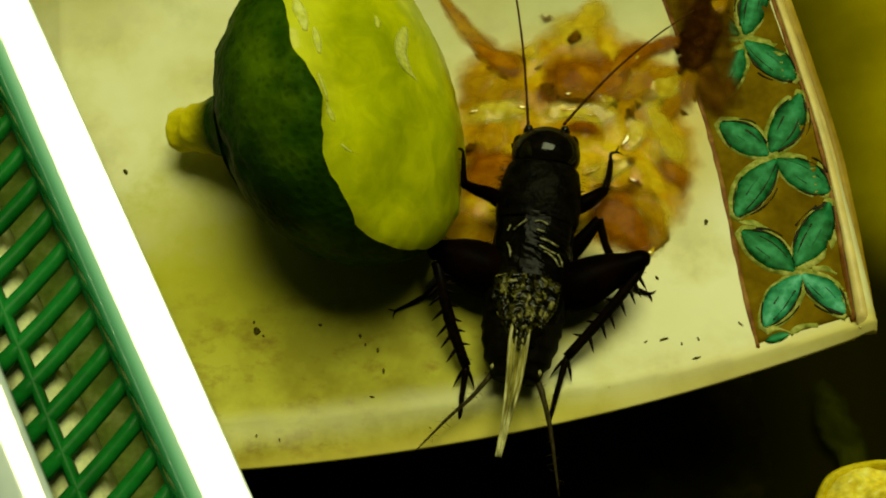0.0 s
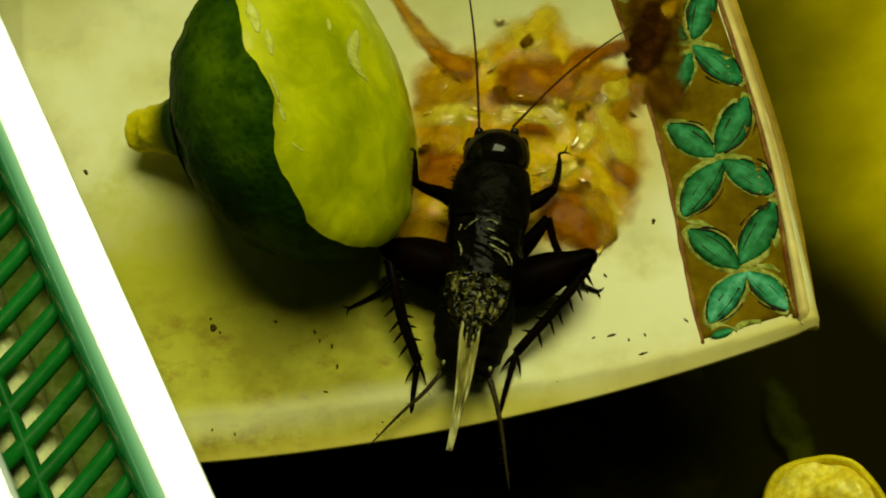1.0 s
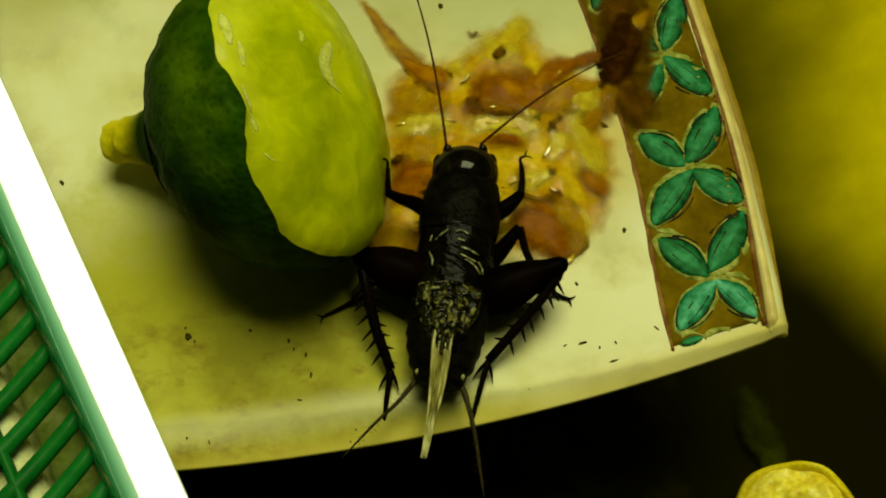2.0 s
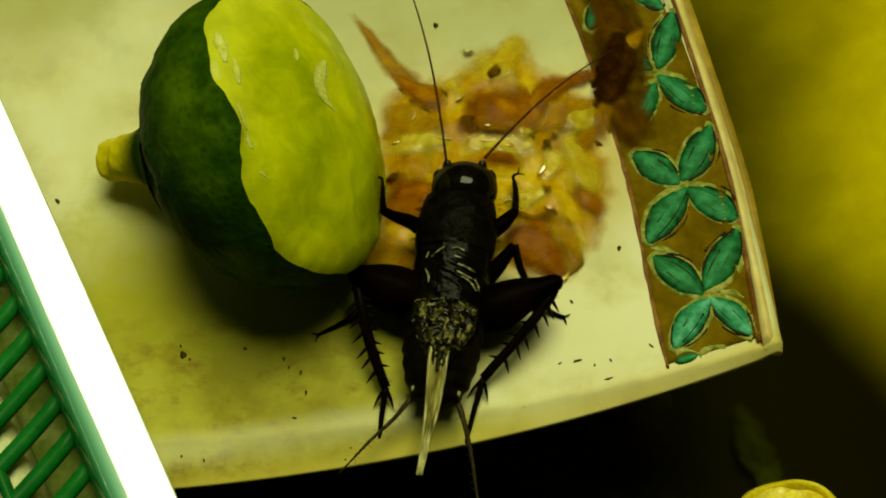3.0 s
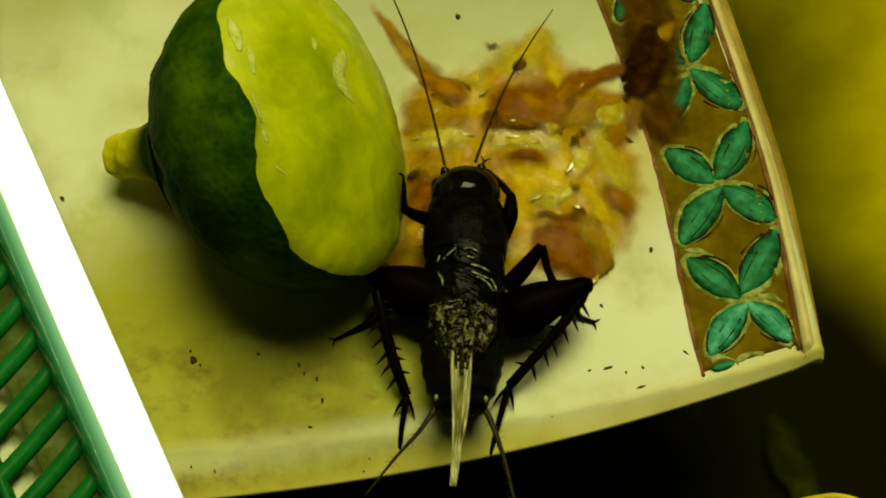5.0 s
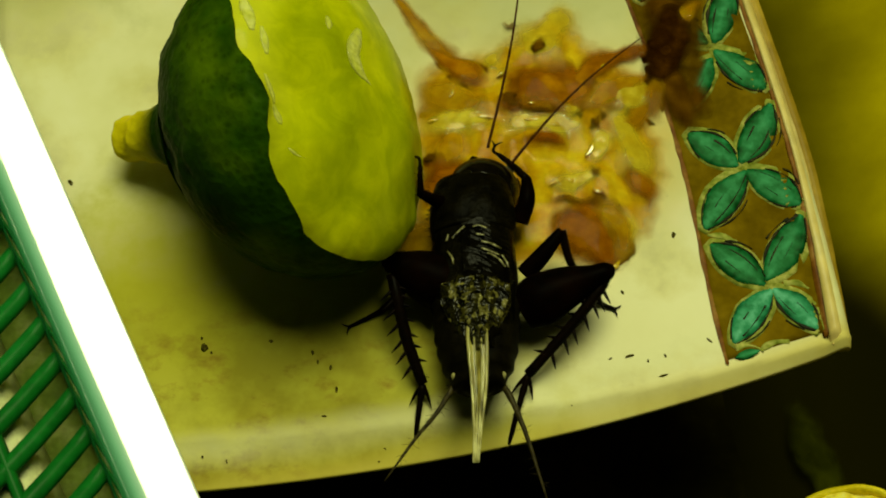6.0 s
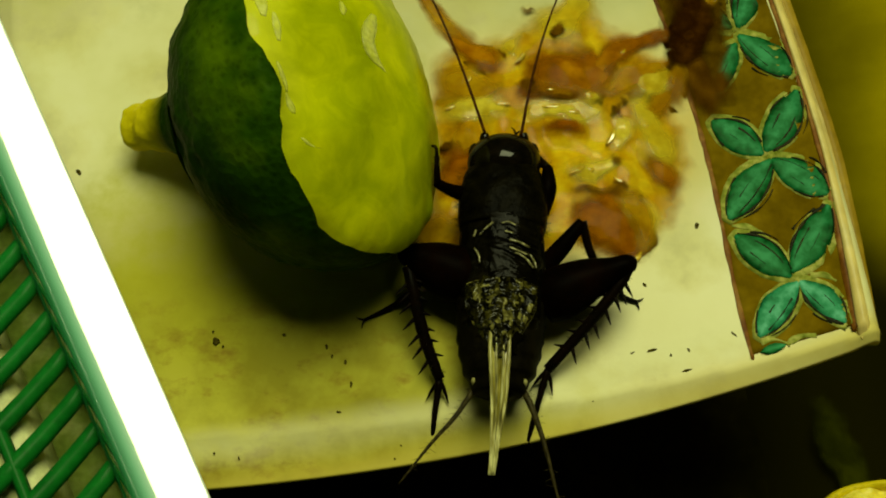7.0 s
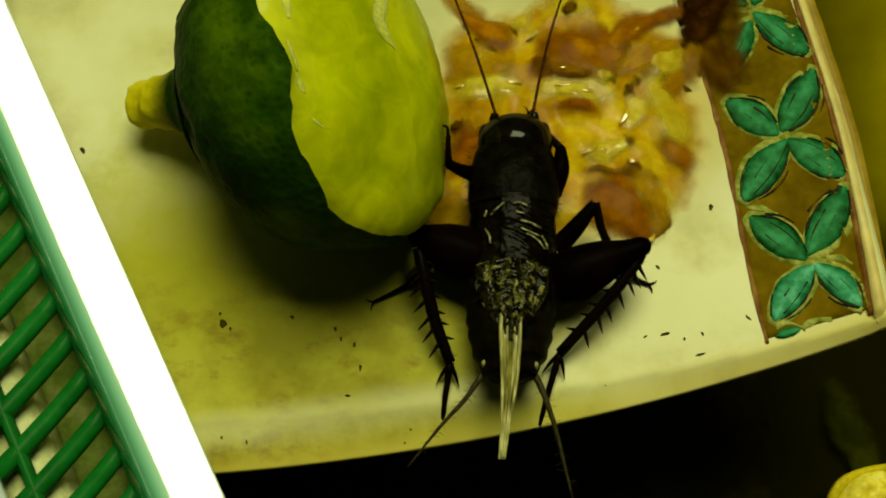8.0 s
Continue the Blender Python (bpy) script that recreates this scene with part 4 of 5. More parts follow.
def wet_patch(name, heap, path, mt, lift, dome, seed, label="", ragged=0.3, on=scrap_height):
    """A limp shred laid over the heap along a path (x, y, half width), thin at its edges."""
    rows, thick = [], []
    pts = spline(path, 7)
    at = Vector((path[0][0], path[0][1]))
    for i, p in enumerate(pts):
        a, b = pts[max(i - 1, 0)], pts[min(i + 1, len(pts) - 1)]
        way = Vector((b[0] - a[0], b[1] - a[1])).normalized()
        side = Vector((-way.y, way.x))
        w = 1.3 * (max(p[2], 0.1) + 0.25)
        row = []
        end = min(i, len(pts) - 1 - i) / 7
        for k in np.linspace(-1, 1, 13):
            edge = 1 + wob((p[0], p[1], k), 3.6, ragged * 1.3, seed) + wob((p[0], p[1], k), 1.0, ragged * 0.3, seed + 1)
            q = Vector(p[:2]) + side * k * w * edge
            body = (1 - abs(k) ** 2.2) * min(1, end)
            z = dish_z(q.x, q.y) + (on(q.x, q.y) if on else 0) + lift + dome * body * (1 + wob((q.x, q.y, seed), 2.2, 0.6, seed)) + 0.04 * wob((q.x, q.y, 0), 1.1, 1.0, seed)
            row.append(v3(q.x - at.x, q.y - at.y, z))
            thick.append(min(1.0, 1.25 * (1 - abs(k)) ** 1.35) * min(1, end))
        rows.append(row)
    ob = part(name, sheet(bmesh.new(), rows, 0.08), mt, heap, label, origin=v3(at.x, at.y, 0) - v3(*heap.location) / MM)
    thin_out(ob, thick + thick)
    return ob


def build_scraps():
    heap = thing("fruit_scraps", "wet torn orange and cream fruit scraps spread on the dish", "fruit scraps", SCRAP_AT)
    # soft pulp lying underneath, an uneven low mound
    bm = bmesh.new()
    rings, thick = [], []
    angles = np.linspace(-21, 339, 145)[:-1]
    reach = np.interp(angles, [a for a, _ in SCRAP_REACH] + [339], [r for _, r in SCRAP_REACH] + [13.8])
    for i in range(40):
        f = 1 - i / 40
        ring = []
        for w, r in zip(np.radians(angles), reach):
            r = r * f * (1 + wob((math.cos(w) * 9, math.sin(w) * 9, 0), 1.1, 0.10, 7) * f)
            p = v3(math.cos(w) * r, math.sin(w) * r, 0)
            x, y = p.x + SCRAP_AT.x, p.y + SCRAP_AT.y
            p.z = dish_z(x, y) + max(scrap_height(x, y), 0.02)
            ring.append(bm.verts.new(p))
            thick.append(min(1.0, (1 - f) * 4.2))
        rings.append(ring)
    n = len(angles)
    for a, b in zip(rings, rings[1:]):
        for k in range(n):
            bm.faces.new((a[k], a[(k + 1) % n], b[(k + 1) % n], b[k]))
    bm.faces.new(rings[-1])
    thin_out(part("pulp", bm, PULP, heap, "soft glistening golden pulp"), thick)
    # limp shreds: material, lift, dome, path of (x, y, half width)
    shreds = ((FILM, 0.05, 0.2, ((6.0, 19.0, 2.0), (7.6, 21.8, 2.4), (9.6, 24.6, 1.6), (10.8, 27.2, 0.5))),
              (AMBER, 0.1, 0.3, ((-4.4, 17.4, 1.4), (-2.2, 15.4, 2.0), (0.2, 14.6, 1.8), (2.4, 15.2, 1.0))),
              (AMBER, 0.1, 0.3, ((-3.8, 10.4, 1.4), (-1.4, 9.8, 1.7), (0.8, 9.4, 1.0))),
              (AMBER, 0.1, 0.2, ((-8.4, 29.4, 0.0), (-6.0, 25.8, 0.35), (-3.5, 22.2, 0.8), (-1.1, 19.4, 1.2), (1.4, 17.0, 0.9))),
              (ORANGE, 0.2, 0.3, ((-3.6, 21.6, 0.1), (-2.0, 19.8, 0.5), (0.2, 18.2, 1.0), (1.8, 16.6, 0.5))),
              (ORANGE, 0.3, 0.4, ((3.6, 16.0, 0.8), (6.0, 16.4, 2.3), (8.6, 16.4, 2.5), (11.2, 16.6, 2.1), (13.0, 17.2, 0.9))),
              (ORANGE, 0.4, 0.3, ((10.4, 14.6, 0.7), (11.4, 17.2, 1.0), (14.0, 19.4, 0.9), (16.8, 20.8, 0.8), (19.4, 21.3, 0.7))),
              (AMBER, 0.3, 0.3, ((11.0, 13.2, 0.9), (13.6, 15.4, 1.1), (16.4, 17.2, 1.0), (19.0, 18.4, 0.6))),
              (AMBER, 0.2, 0.3, ((19.4, 17.6, 0.6), (18.0, 15.0, 0.9), (16.6, 12.8, 0.8), (15.4, 11.4, 0.5))),
              (FILM, 0.2, 0.4, ((14.0, 14.4, 0.9), (15.6, 11.4, 1.5), (16.8, 8.4, 1.6), (17.4, 5.6, 1.0))),
              (ORANGE_SHADED, 0.4, 0.4, ((7.9, 2.4, 1.2), (9.8, 1.4, 2.5), (11.8, 0.2, 2.8), (13.2, -1.6, 1.9), (13.6, -3.4, 0.6))),
              (AMBER, 0.6, 0.4, ((12.2, 4.0, 0.5), (13.8, 2.4, 0.9), (14.9, 0.0, 0.8), (14.4, -2.8, 0.4))),
              (ORANGE_SHADED, 0.2, 0.3, ((-4.6, 6.2, 1.3), (-2.4, 6.0, 1.9), (0.2, 6.2, 1.9), (2.0, 6.6, 1.2))),
              (ORANGE, 0.3, 0.4, ((15.2, 7.6, 0.4), (16.8, 5.7, 0.9), (18.4, 3.7, 0.6))),
              (ORANGE_SHADED, 0.3, 0.4, ((5.4, 10.4, 0.5), (7.8, 10.6, 0.8), (10.2, 9.6, 0.5))),
              (ORANGE, 0.2, 0.3, ((3.0, 13.9, 0.5), (4.6, 14.4, 0.8), (6.4, 13.6, 0.5))),
              (AMBER, 0.3, 0.5, ((-7.2, 0.4, 0.9), (-4.6, -0.4, 1.7), (-2.0, -0.8, 1.4), (0.0, -1.2, 0.6))))
    for i, (mt, lift, dome, path) in enumerate(shreds):
        wet_patch("shred", heap, path, mt, lift * 0.7, dome * 0.45, i + 1.0, ragged=0.5)
    # glistening cream membranes: broad limp folds with a thin crest
    for i, path in enumerate((((-4.6, 12.6, 0.5), (-2.0, 12.4, 0.9), (0.7, 12.5, 1.0), (2.8, 12.0, 0.5)), ((2.6, 12.4, 0.5), (5.8, 12.3, 1.3), (9.4, 12.1, 1.2), (12.6, 11.6, 0.7)),
                              ((12.2, 12.0, 0.3), (13.2, 10.8, 0.7), (12.9, 9.2, 0.8), (11.6, 7.8, 0.5)), ((7.4, 5.5, 0.4), (9.4, 5.6, 0.9), (11.4, 6.2, 0.9), (12.9, 7.6, 0.5)),
                              ((13.8, 14.2, 0.5), (15.6, 15.2, 1.2), (17.4, 16.3, 1.2), (18.9, 17.3, 0.5)), ((3.4, 18.0, 0.3), (2.6, 19.6, 0.7), (4.0, 21.6, 0.6)),
                              ((14.4, 3.4, 0.2), (15.3, 1.2, 0.45), (14.9, -2.0, 0.3)), ((8.6, 13.6, 0.3), (10.2, 13.9, 0.6), (11.6, 13.5, 0.3)))):
        wet_patch("membrane", heap, path, MEMBRANE, 0.1, 0.28, 30.0 + i, "glistening cream fruit membrane", 0.6)
    # thin dark lines along some shred edges
    for i, path in enumerate((((8.0, 3.7, 0.1), (9.6, 4.0, 0.2), (11.4, 3.8, 0.25), (13.4, 4.4, 0.1)), ((12.0, 6.3, 0.1), (12.5, 6.7, 0.25), (13.1, 7.2, 0.1)), ((5.2, 14.0, 0.1), (7.2, 13.6, 0.3), (9.6, 13.9, 0.1)),
                              ((13.6, 13.6, 0.1), (12.9, 12.4, 0.2), (13.4, 11.2, 0.1)))):
        wet_patch("dried_edge", heap, path, SMEAR, 0.34, 0.1, 80.0 + i, "thin dark edge along a shred", 0.9)
    for i, (x, y, size, long, head) in enumerate(((4.7, 23.9, 1.0, 2.6, 150), (7.3, 21.0, 1.5, 4.0, 75), (4.5, 14.6, 1.0, 3.0, 10), (-3.4, 8.6, 0.9, 2.4, 40))):
        d = Vector((math.cos(radians(head)), math.sin(radians(head)))) * long * 0.36
        wet_patch("dark_bit", heap, ((x - d.x, y - d.y, 0.0), (x - d.x * 0.2, y + size * 0.2, size * 0.3), (x + d.x * 0.3, y - size * 0.1, size * 0.25), (x + d.x, y + d.y, 0.0)), SMEAR, 0.3, 0.1, 90.0 + i, ragged=1.3)
    # flat runs of juice standing on the folds
    for i, (x, y, size, head) in enumerate(((-3.0, 12.6, 0.5, 20), (-1.3, 15.6, 0.4, 70), (1.8, 12.9, 0.55, -10), (6.4, 12.6, 0.7, 5), (8.6, 12.0, 0.5, 0), (12.1, 9.2, 0.75, 62), (13.9, -2.9, 0.7, 40), (14.2, 2.1, 0.5, 80), (8.7, 5.5, 0.6, 30),
                                            (9.8, 5.9, 0.45, -15), (3.6, 17.9, 0.55, 50), (6.5, 14.3, 0.35, 0), (12.5, 4.7, 0.4, -30), (-5.6, 0.5, 0.4, 15), (13.5, 18.6, 0.4, 35))):
        bm = bmesh.new()
        bmesh.ops.create_icosphere(bm, subdivisions=3, radius=1.0)
        for v in bm.verts:
            v.co = Vector((v.co.x * size * 1.25, v.co.y * size * 0.34 * (1 + 0.5 * v.co.x) + 0.18 * size * v.co.x ** 2, v.co.z * size * 0.2)) * (1 + wob(v.co, 0.6, 0.5, i))
        part("glint_bead", bm, DROP, heap, "glistening run of juice", origin=v3(x, y, dish_z(x, y) + scrap_height(x, y) + 0.3) - SCRAP_AT, turn=pose(0, 0, 0, 0, 0, head))
    # dark rotten clot on the painted side with strands
    clot = thing("rotten_clot", "dark brown rotten fruit clot with wet strands on the painted band", "fruit scraps", (20.0, 20.5, 0))
    for i, (mt, lift, dome, path) in enumerate(((BROWN, 0.22, 0.2, ((20.0, 19.4, 1.2), (20.7, 23.4, 1.8), (20.2, 28.0, 2.1), (19.0, 33.0, 1.9), (17.6, 38.0, 1.5))),
                                                (BROWN, 0.2, 0.1, ((21.6, 18.0, 1.0), (22.6, 15.6, 1.2), (23.0, 13.0, 0.7))),
                                                (BROWN, 0.2, 0.15, ((19.6, 21.0, 1.2), (20.4, 17.6, 1.6), (21.4, 14.2, 1.3), (22.4, 11.4, 0.5))),
                                                (ROT, 0.30, 0.25, ((19.0, 16.6, 0.5), (19.7, 19.0, 1.6), (20.3, 21.4, 2.1), (20.9, 24.4, 1.7), (21.0, 28.2, 0.8))),
                                                (ROT, 0.34, 0.2, ((18.2, 21.2, 0.4), (20.2, 20.8, 1.1), (22.4, 20.4, 0.6))),
                                                (AMBER, 0.34, 0.2, ((20.6, 23.0, 0.4), (22.6, 25.4, 0.6), (24.4, 27.4, 0.4))), (STAIN, 0.26, 0.1, ((21.9, 15.0, 0.4), (22.4, 18.0, 0.8), (22.6, 21.6, 1.2), (22.6, 25.0, 1.4), (21.6, 30.0, 1.6), (20.0, 36.0, 1.2))), (STAIN, 0.3, 0.15, ((21.0, 20.4, 0.6), (22.6, 19.6, 0.7), (24.0, 19.0, 0.3))),
                                                (AMBER, 0.3, 0.2, ((19.6, 18.4, 0.4), (18.6, 15.6, 0.7), (18.9, 12.4, 0.4))))):
        wet_patch("strand", clot, path, mt, lift, dome, 60.0 + i, on=None)


build_scraps()


def crumb(x, y, size, long, head, seed):
    bm = bmesh.new()
    bmesh.ops.create_icosphere(bm, subdivisions=2, radius=1.0)
    for v in bm.verts:
        v.co = Vector((v.co.x * size / 2, v.co.y * long / 2, v.co.z * size * 0.3)) * (1 + wob(v.co, 0.7, 0.7, seed))
    ob = part("crumb", bm, SPECK, None, origin=(x, y, dish_z(x, y) + size * 0.22), turn=pose(0, 0, 0, 0, 0, head))
    tagged(ob, "tiny dark crumb of dirt lying on the ivory dish", "crumb", "crumbs on the dish")


for i, (x, y, s, ln, h) in enumerate([(-38.2, 6.1, 0.5, 0.9, 30), (-23.9, -10.8, 0.85, 1.1, 10), (-24.2, -9.9, 0.35, 0.4, 0), (-23.2, -11.3, 0.35, 0.4, 0),
                                      (-17.8, -10.2, 0.4, 0.5, 60), (-11.6, -14.8, 0.35, 0.75, 0), (19.7, 0.6, 0.5, 0.85, -10), (14.6, -5.3, 0.35, 0.6, 40),
                                      (15.0, -11.5, 0.35, 1.2, -75), (17.9, -13.4, 0.3, 1.1, -75), (13.2, -11.8, 0.25, 0.5, -60), (18.2, -11.5, 0.25, 0.5, 20),
                                      (-12.2, -12.7, 0.4, 0.6, 0), (-13.4, -12.2, 0.3, 0.5, 0), (-13.9, -11.3, 0.4, 0.6, 20), (-12.6, -17.3, 0.3, 0.6, 80),
                                      (1.0, 27.6, 0.7, 0.9, 30), (-30, 18, 0.3, 0.6, 80), (22.3, -10.0, 0.25, 0.9, 50), (16.6, -12.0, 0.25, 0.4, 0)]):
    crumb(x, y, s * 0.66, ln * 0.74, h, i + 1)


for i in range(9):
    t = random.uniform(-28, 34)
    x, y = CORNER.x - 38 + t, CORNER.y - 7.4 + 0.19 * t + random.uniform(-0.6, 4.5) - BULGE * 0.75
    crumb(x, y, random.uniform(0.1, 0.17), random.uniform(0.15, 0.35), random.uniform(0, 180), 40 + i)


# ---- the cricket ----
CRICKET_AT = v3(2.4, -5.0, 0.0)
CRICKET = thing("cricket", "large glossy black cricket with spiny legs feeding on fruit scraps", "cricket", CRICKET_AT)


NECK = v3(1.4, 10.1, 0)


def build_torso():
    bm = bmesh.new()
    loft(bm, [(-12.6, 0, 3.3, 0.6, 0.6), (-11.6, 0, 3.4, 2.2, 1.8), (-9, 0, 3.6, 3.4, 2.6), (-5, 0, 3.7, 3.9, 3.0), (0, 0, 3.7, 3.9, 3.0), (4, 0, 3.7, 3.6, 2.8), (8.6, 0, 4.0, 2.6, 2.4)], 28, 6)
    for v in bm.verts:
        if v.co.y < 2:
            v.co *= 1 + 0.02 * math.sin(v.co.y * 4.2)
    torso = part("torso", bm, ABDOMEN, CRICKET)

    bm = bmesh.new()
    loft(bm, [(3.0, 0, 4.4, 3.6, 2.6), (3.2, 0, 4.4, 3.85, 2.85), (4.6, 0, 4.5, 4.0, 3.0), (6.6, 0, 4.5, 3.9, 3.0), (8.4, 0, 4.4, 3.55, 2.8), (8.8, 0, 4.4, 3.3, 2.6), (8.9, 0, 4.4, 2.4, 1.9)], 32, 6, 2.3)
    for v in bm.verts:
        v.co.z += wob(v.co, 1.5, 0.12, 3) - 0.16 * math.exp(-(v.co.x / 0.35) ** 2) * (v.co.z > 5)
    part("pronotum", bm, PRONOTUM, torso)
    bm = bmesh.new()
    for _ in range(150):
        s, y, w = random.choice((-1, 1)), random.uniform(3.2, 8.8), random.uniform(-0.5, 0.9)
        a = v3(s * 3.85 * math.cos(w), y, 4.5 + 2.9 * math.sin(w))
        d = v3(s * math.cos(w), random.uniform(-0.5, 0.5), math.sin(w) * 0.6).normalized()
        tube(bm, [(*a, 0.03), (*(a + d * random.uniform(0.35, 0.8)), 0.008)], 3, 0)
    part("bristles", bm, LEG, torso)

    bm = bmesh.new()
    loft(bm, [(-1.6, 0, 4.2, 2.7, 2.4), (-0.7, 0, 4.2, 3.25, 2.85), (0.7, 0, 4.0, 3.3, 2.95), (1.9, 0, 3.6, 2.8, 2.7), (2.7, 0, 3.1, 1.9, 2.1), (3.0, 0, 2.8, 0.8, 1.2)], 32, 6)
    head = part("head", bm, BLACK, CRICKET, origin=NECK)
    for s in (-1, 1):
        bm = bmesh.new()
        bmesh.ops.create_uvsphere(bm, u_segments=18, v_segments=12, radius=1.0)
        for v in bm.verts:
            v.co = v3(v.co.x * 0.65, v.co.y * 0.95, v.co.z * 1.15)
        part("eye", bm, EYE, head, origin=(s * 2.6, 1.3, 3.9))
        bm = bmesh.new()
        tube(bm, [(s * 1.7, 1.7, 4.5, 0.5), (s * 1.75, 2.3, 5.0, 0.5), (s * 1.75, 2.7, 5.3, 0.3)], 10, 4)
        part("antenna_base", bm, BLACK, head)
        bm = bmesh.new()
        tube(bm, [(s * 1.3, 2.5, 2.2, 0.3), (s * 2.4, 3.1, 1.6, 0.27), (s * 3.0, 2.5, 0.8, 0.3), (s * 3.2, 3.0, 0.6, 0.2)], 8, 4)
        part("palp", bm, LEG, head)

    # fore wings: crinkled sheets folded over the back
    for s, lift in ((-1, 0.0), (1, 0.22)):
        rows = []
        for i in range(121):
            t = i / 120
            y = 3.6 - 12.9 * t
            half = 3.75 - 0.25 * t - 0.6 * max(0, t - 0.55) - 4.4 * max(0, t - 0.74) ** 1.3 * 2.0
            half = max(half, 1.0)
            row = []
            for k in range(33):
                u = -0.25 + 1.25 * k / 32
                w = u * 1.25
                x = s * half * math.sin(min(w, 1.35)) * 1.02
                z = 4.0 + (3.05 - 0.7 * t) * math.cos(w) ** 0.8 if w < 1.4 else 4.0
                p = v3(x, y, z + lift)
                ridge = 0.16 * math.sin(10.5 * (y * 0.95 + x * 0.5 + wob(p, 2.5, 0.7, 3))) * math.exp(-((y - 0.2) / 1.7) ** 2) * (0.1 + 0.9 * math.exp(-((x - 1.7) / 1.0) ** 2))
                fold = wob(p, 1.5, 0.38, 6 + s) + wob(p, 0.7, 0.17, 9 + s)
                p.z += ridge + fold * 0.35
                row.append(p)
            rows.append(row)
        part("fore_wing", sheet(bmesh.new(), rows, 0.18), TEGMEN, torso)
    # pale glossy veins on the folded wings
    def wing_z(x, y):
        w = math.asin(max(-0.95, min(0.95, x / 3.75)))
        return 4.25 + (3.05 - 0.7 * (3.6 - y) / 12.9) * math.cos(w) ** 0.8

    for path in (((0.6, 0.83), (1.4, 0.7), (2.4, 0.35)), ((0.6, 0.13), (1.4, -0.13), (2.3, -0.37)), ((1.1, -0.34), (2.0, -0.7), (2.7, -1.45)), ((-1.95, 1.4), (-1.45, 1.95), (-0.85, 2.45)),
                 ((-0.1, 2.35), (0.45, 2.5), (1.15, 2.25)), ((2.4, -0.3), (2.8, -0.85), (2.95, -1.4)), ((-2.5, 1.3), (-2.3, 1.9)), ((-2.4, 0.2), (-2.0, -0.6), (-1.9, -1.3)), ((0.2, 1.6), (0.9, 1.5))):
        bm = bmesh.new()
        tube(bm, [(x, y, wing_z(x, y) + 0.16, 0.09 + wob((x, y, 0), 0.4, 0.05, 3)) for x, y in path], 8, 5, 0.7, 0.25)
        part("wing_vein", bm, VEIN, torso, "pale glossy wing vein")
    # pleated golden rear field of the folded wings, shaped like a shield
    rows = []
    for i in range(97):
        t = i / 96
        y = -2.8 - 7.0 * t
        half = 3.15 * (1 - 0.08 * t) * (1 - max(0, t - 0.36) ** 1.3 * 1.58) * min(1, 0.55 + t * 4)
        row = []
        for k in range(73):
            u = -1 + 2 * k / 72
            p = v3(u * half, y + 0.5 * u * u * (1 - t), 7.35 - 0.55 * t - 0.95 * u * u)
            # pleats that fan out from the tail, broken by short cross folds
            fan, far = math.atan2(p.x + 0.15, p.y + 12.6), math.hypot(p.x + 0.15, p.y + 12.6)
            pleat = math.sin(fan * 42 + wob(p, 1.2, 2.2, 2))
            p.z += 0.10 * pleat + 0.09 * math.sin(far * 8.5 + 1.6 * pleat + wob(p, 1.0, 2.5, 8)) + wob(p, 1.3, 0.34, 4) + wob(p, 0.4, 0.08, 6)
            row.append(p)
        rows.append(row)
    part("wing_shield", sheet(bmesh.new(), rows, 0.25), SCALY, torso, "golden pleated rear of the folded wings")
    # hind wings folded into a narrow tail with pale ribs and two tips
    for s in (-1, 1):
        bm = bmesh.new()
        tube(bm, [(s * 0.4, -6.8, 6.3, 0.4), (s * 0.4, -9.2, 6.3, 0.42), (s * 0.32, -12.5, 5.7, 0.36), (s * 0.2 - 0.25, -16, 4.9, 0.2), (s * 0.16 - 0.5, -18.9, 4.3, 0.08)], 10, 8, 0.45)
        wing = part("hind_wing", bm, HINDMEMBRANE, torso, "narrow folded hind wing")
        for x0, x1, thick in ((0.82, 0.3, 0.14), (0.3, 0.1, 0.09)):
            bm = bmesh.new()
            x0, x1 = x0 * (0.9 if s > 0 else 1.05), x1
            tube(bm, [(s * x0 * 0.9, -6.8, 6.5, thick), (s * x0, -9.2, 6.62, thick * 1.15), (s * (x0 * 0.6 + x1 * 0.4), -12.8, 6.0, thick), (s * x1 - 0.25, -16.4, 5.15, thick), (s * x1 * 0.75 - 0.5, -19.3, 4.4, 0.06)], 8, 8, 0.8, 0.1)
            part("wing_rib", bm, HINDWING, wing, "pale gold wing rib")
    for s in (-1, 1):
        bm = bmesh.new()
        if s < 0:
            pts = [(-2.0, -11.2, 3.2, 0.3), (-2.6, -12.2, 3.1, 0.26), (-3.8, -14.0, 2.8, 0.2), (-5.6, -16.0, 2.2, 0.15), (-8.2, -19.3, 1.2, 0.06)]
        else:
            pts = [(1.9, -11.2, 3.2, 0.32), (2.7, -12.8, 3.3, 0.28), (3.9, -16.0, 2.6, 0.2), (5.4, -21.5, 1.4, 0.08)]
        tube(bm, pts, 8, 6, rough=0.08)
        path = spline(pts, 8)
        for q in path[2:-2]:
            for _ in range(2):
                d = v3(random.uniform(-1, 1), random.uniform(-0.6, 0.2), random.uniform(-0.5, 1)).normalized()
                a = Vector(q[:3])
                tube(bm, [(*a, 0.03), (*(a + d * 0.8), 0.01)], 3, 0)
        part("cercus", bm, CERCUS, torso, "hairy brown tail feeler")
        bm = bmesh.new()
        tube(bm, [(s * 2.0, -10.8, 4.4, 0.1), (s * 2.15, -11.1, 4.35, 0.24), (s * 2.2, -11.4, 4.1, 0.08)], 8, 3)
        part("cercus_base", bm, JOINT, torso, "pale joint of the tail feeler")
    return torso, head


TORSO, HEAD = build_torso()


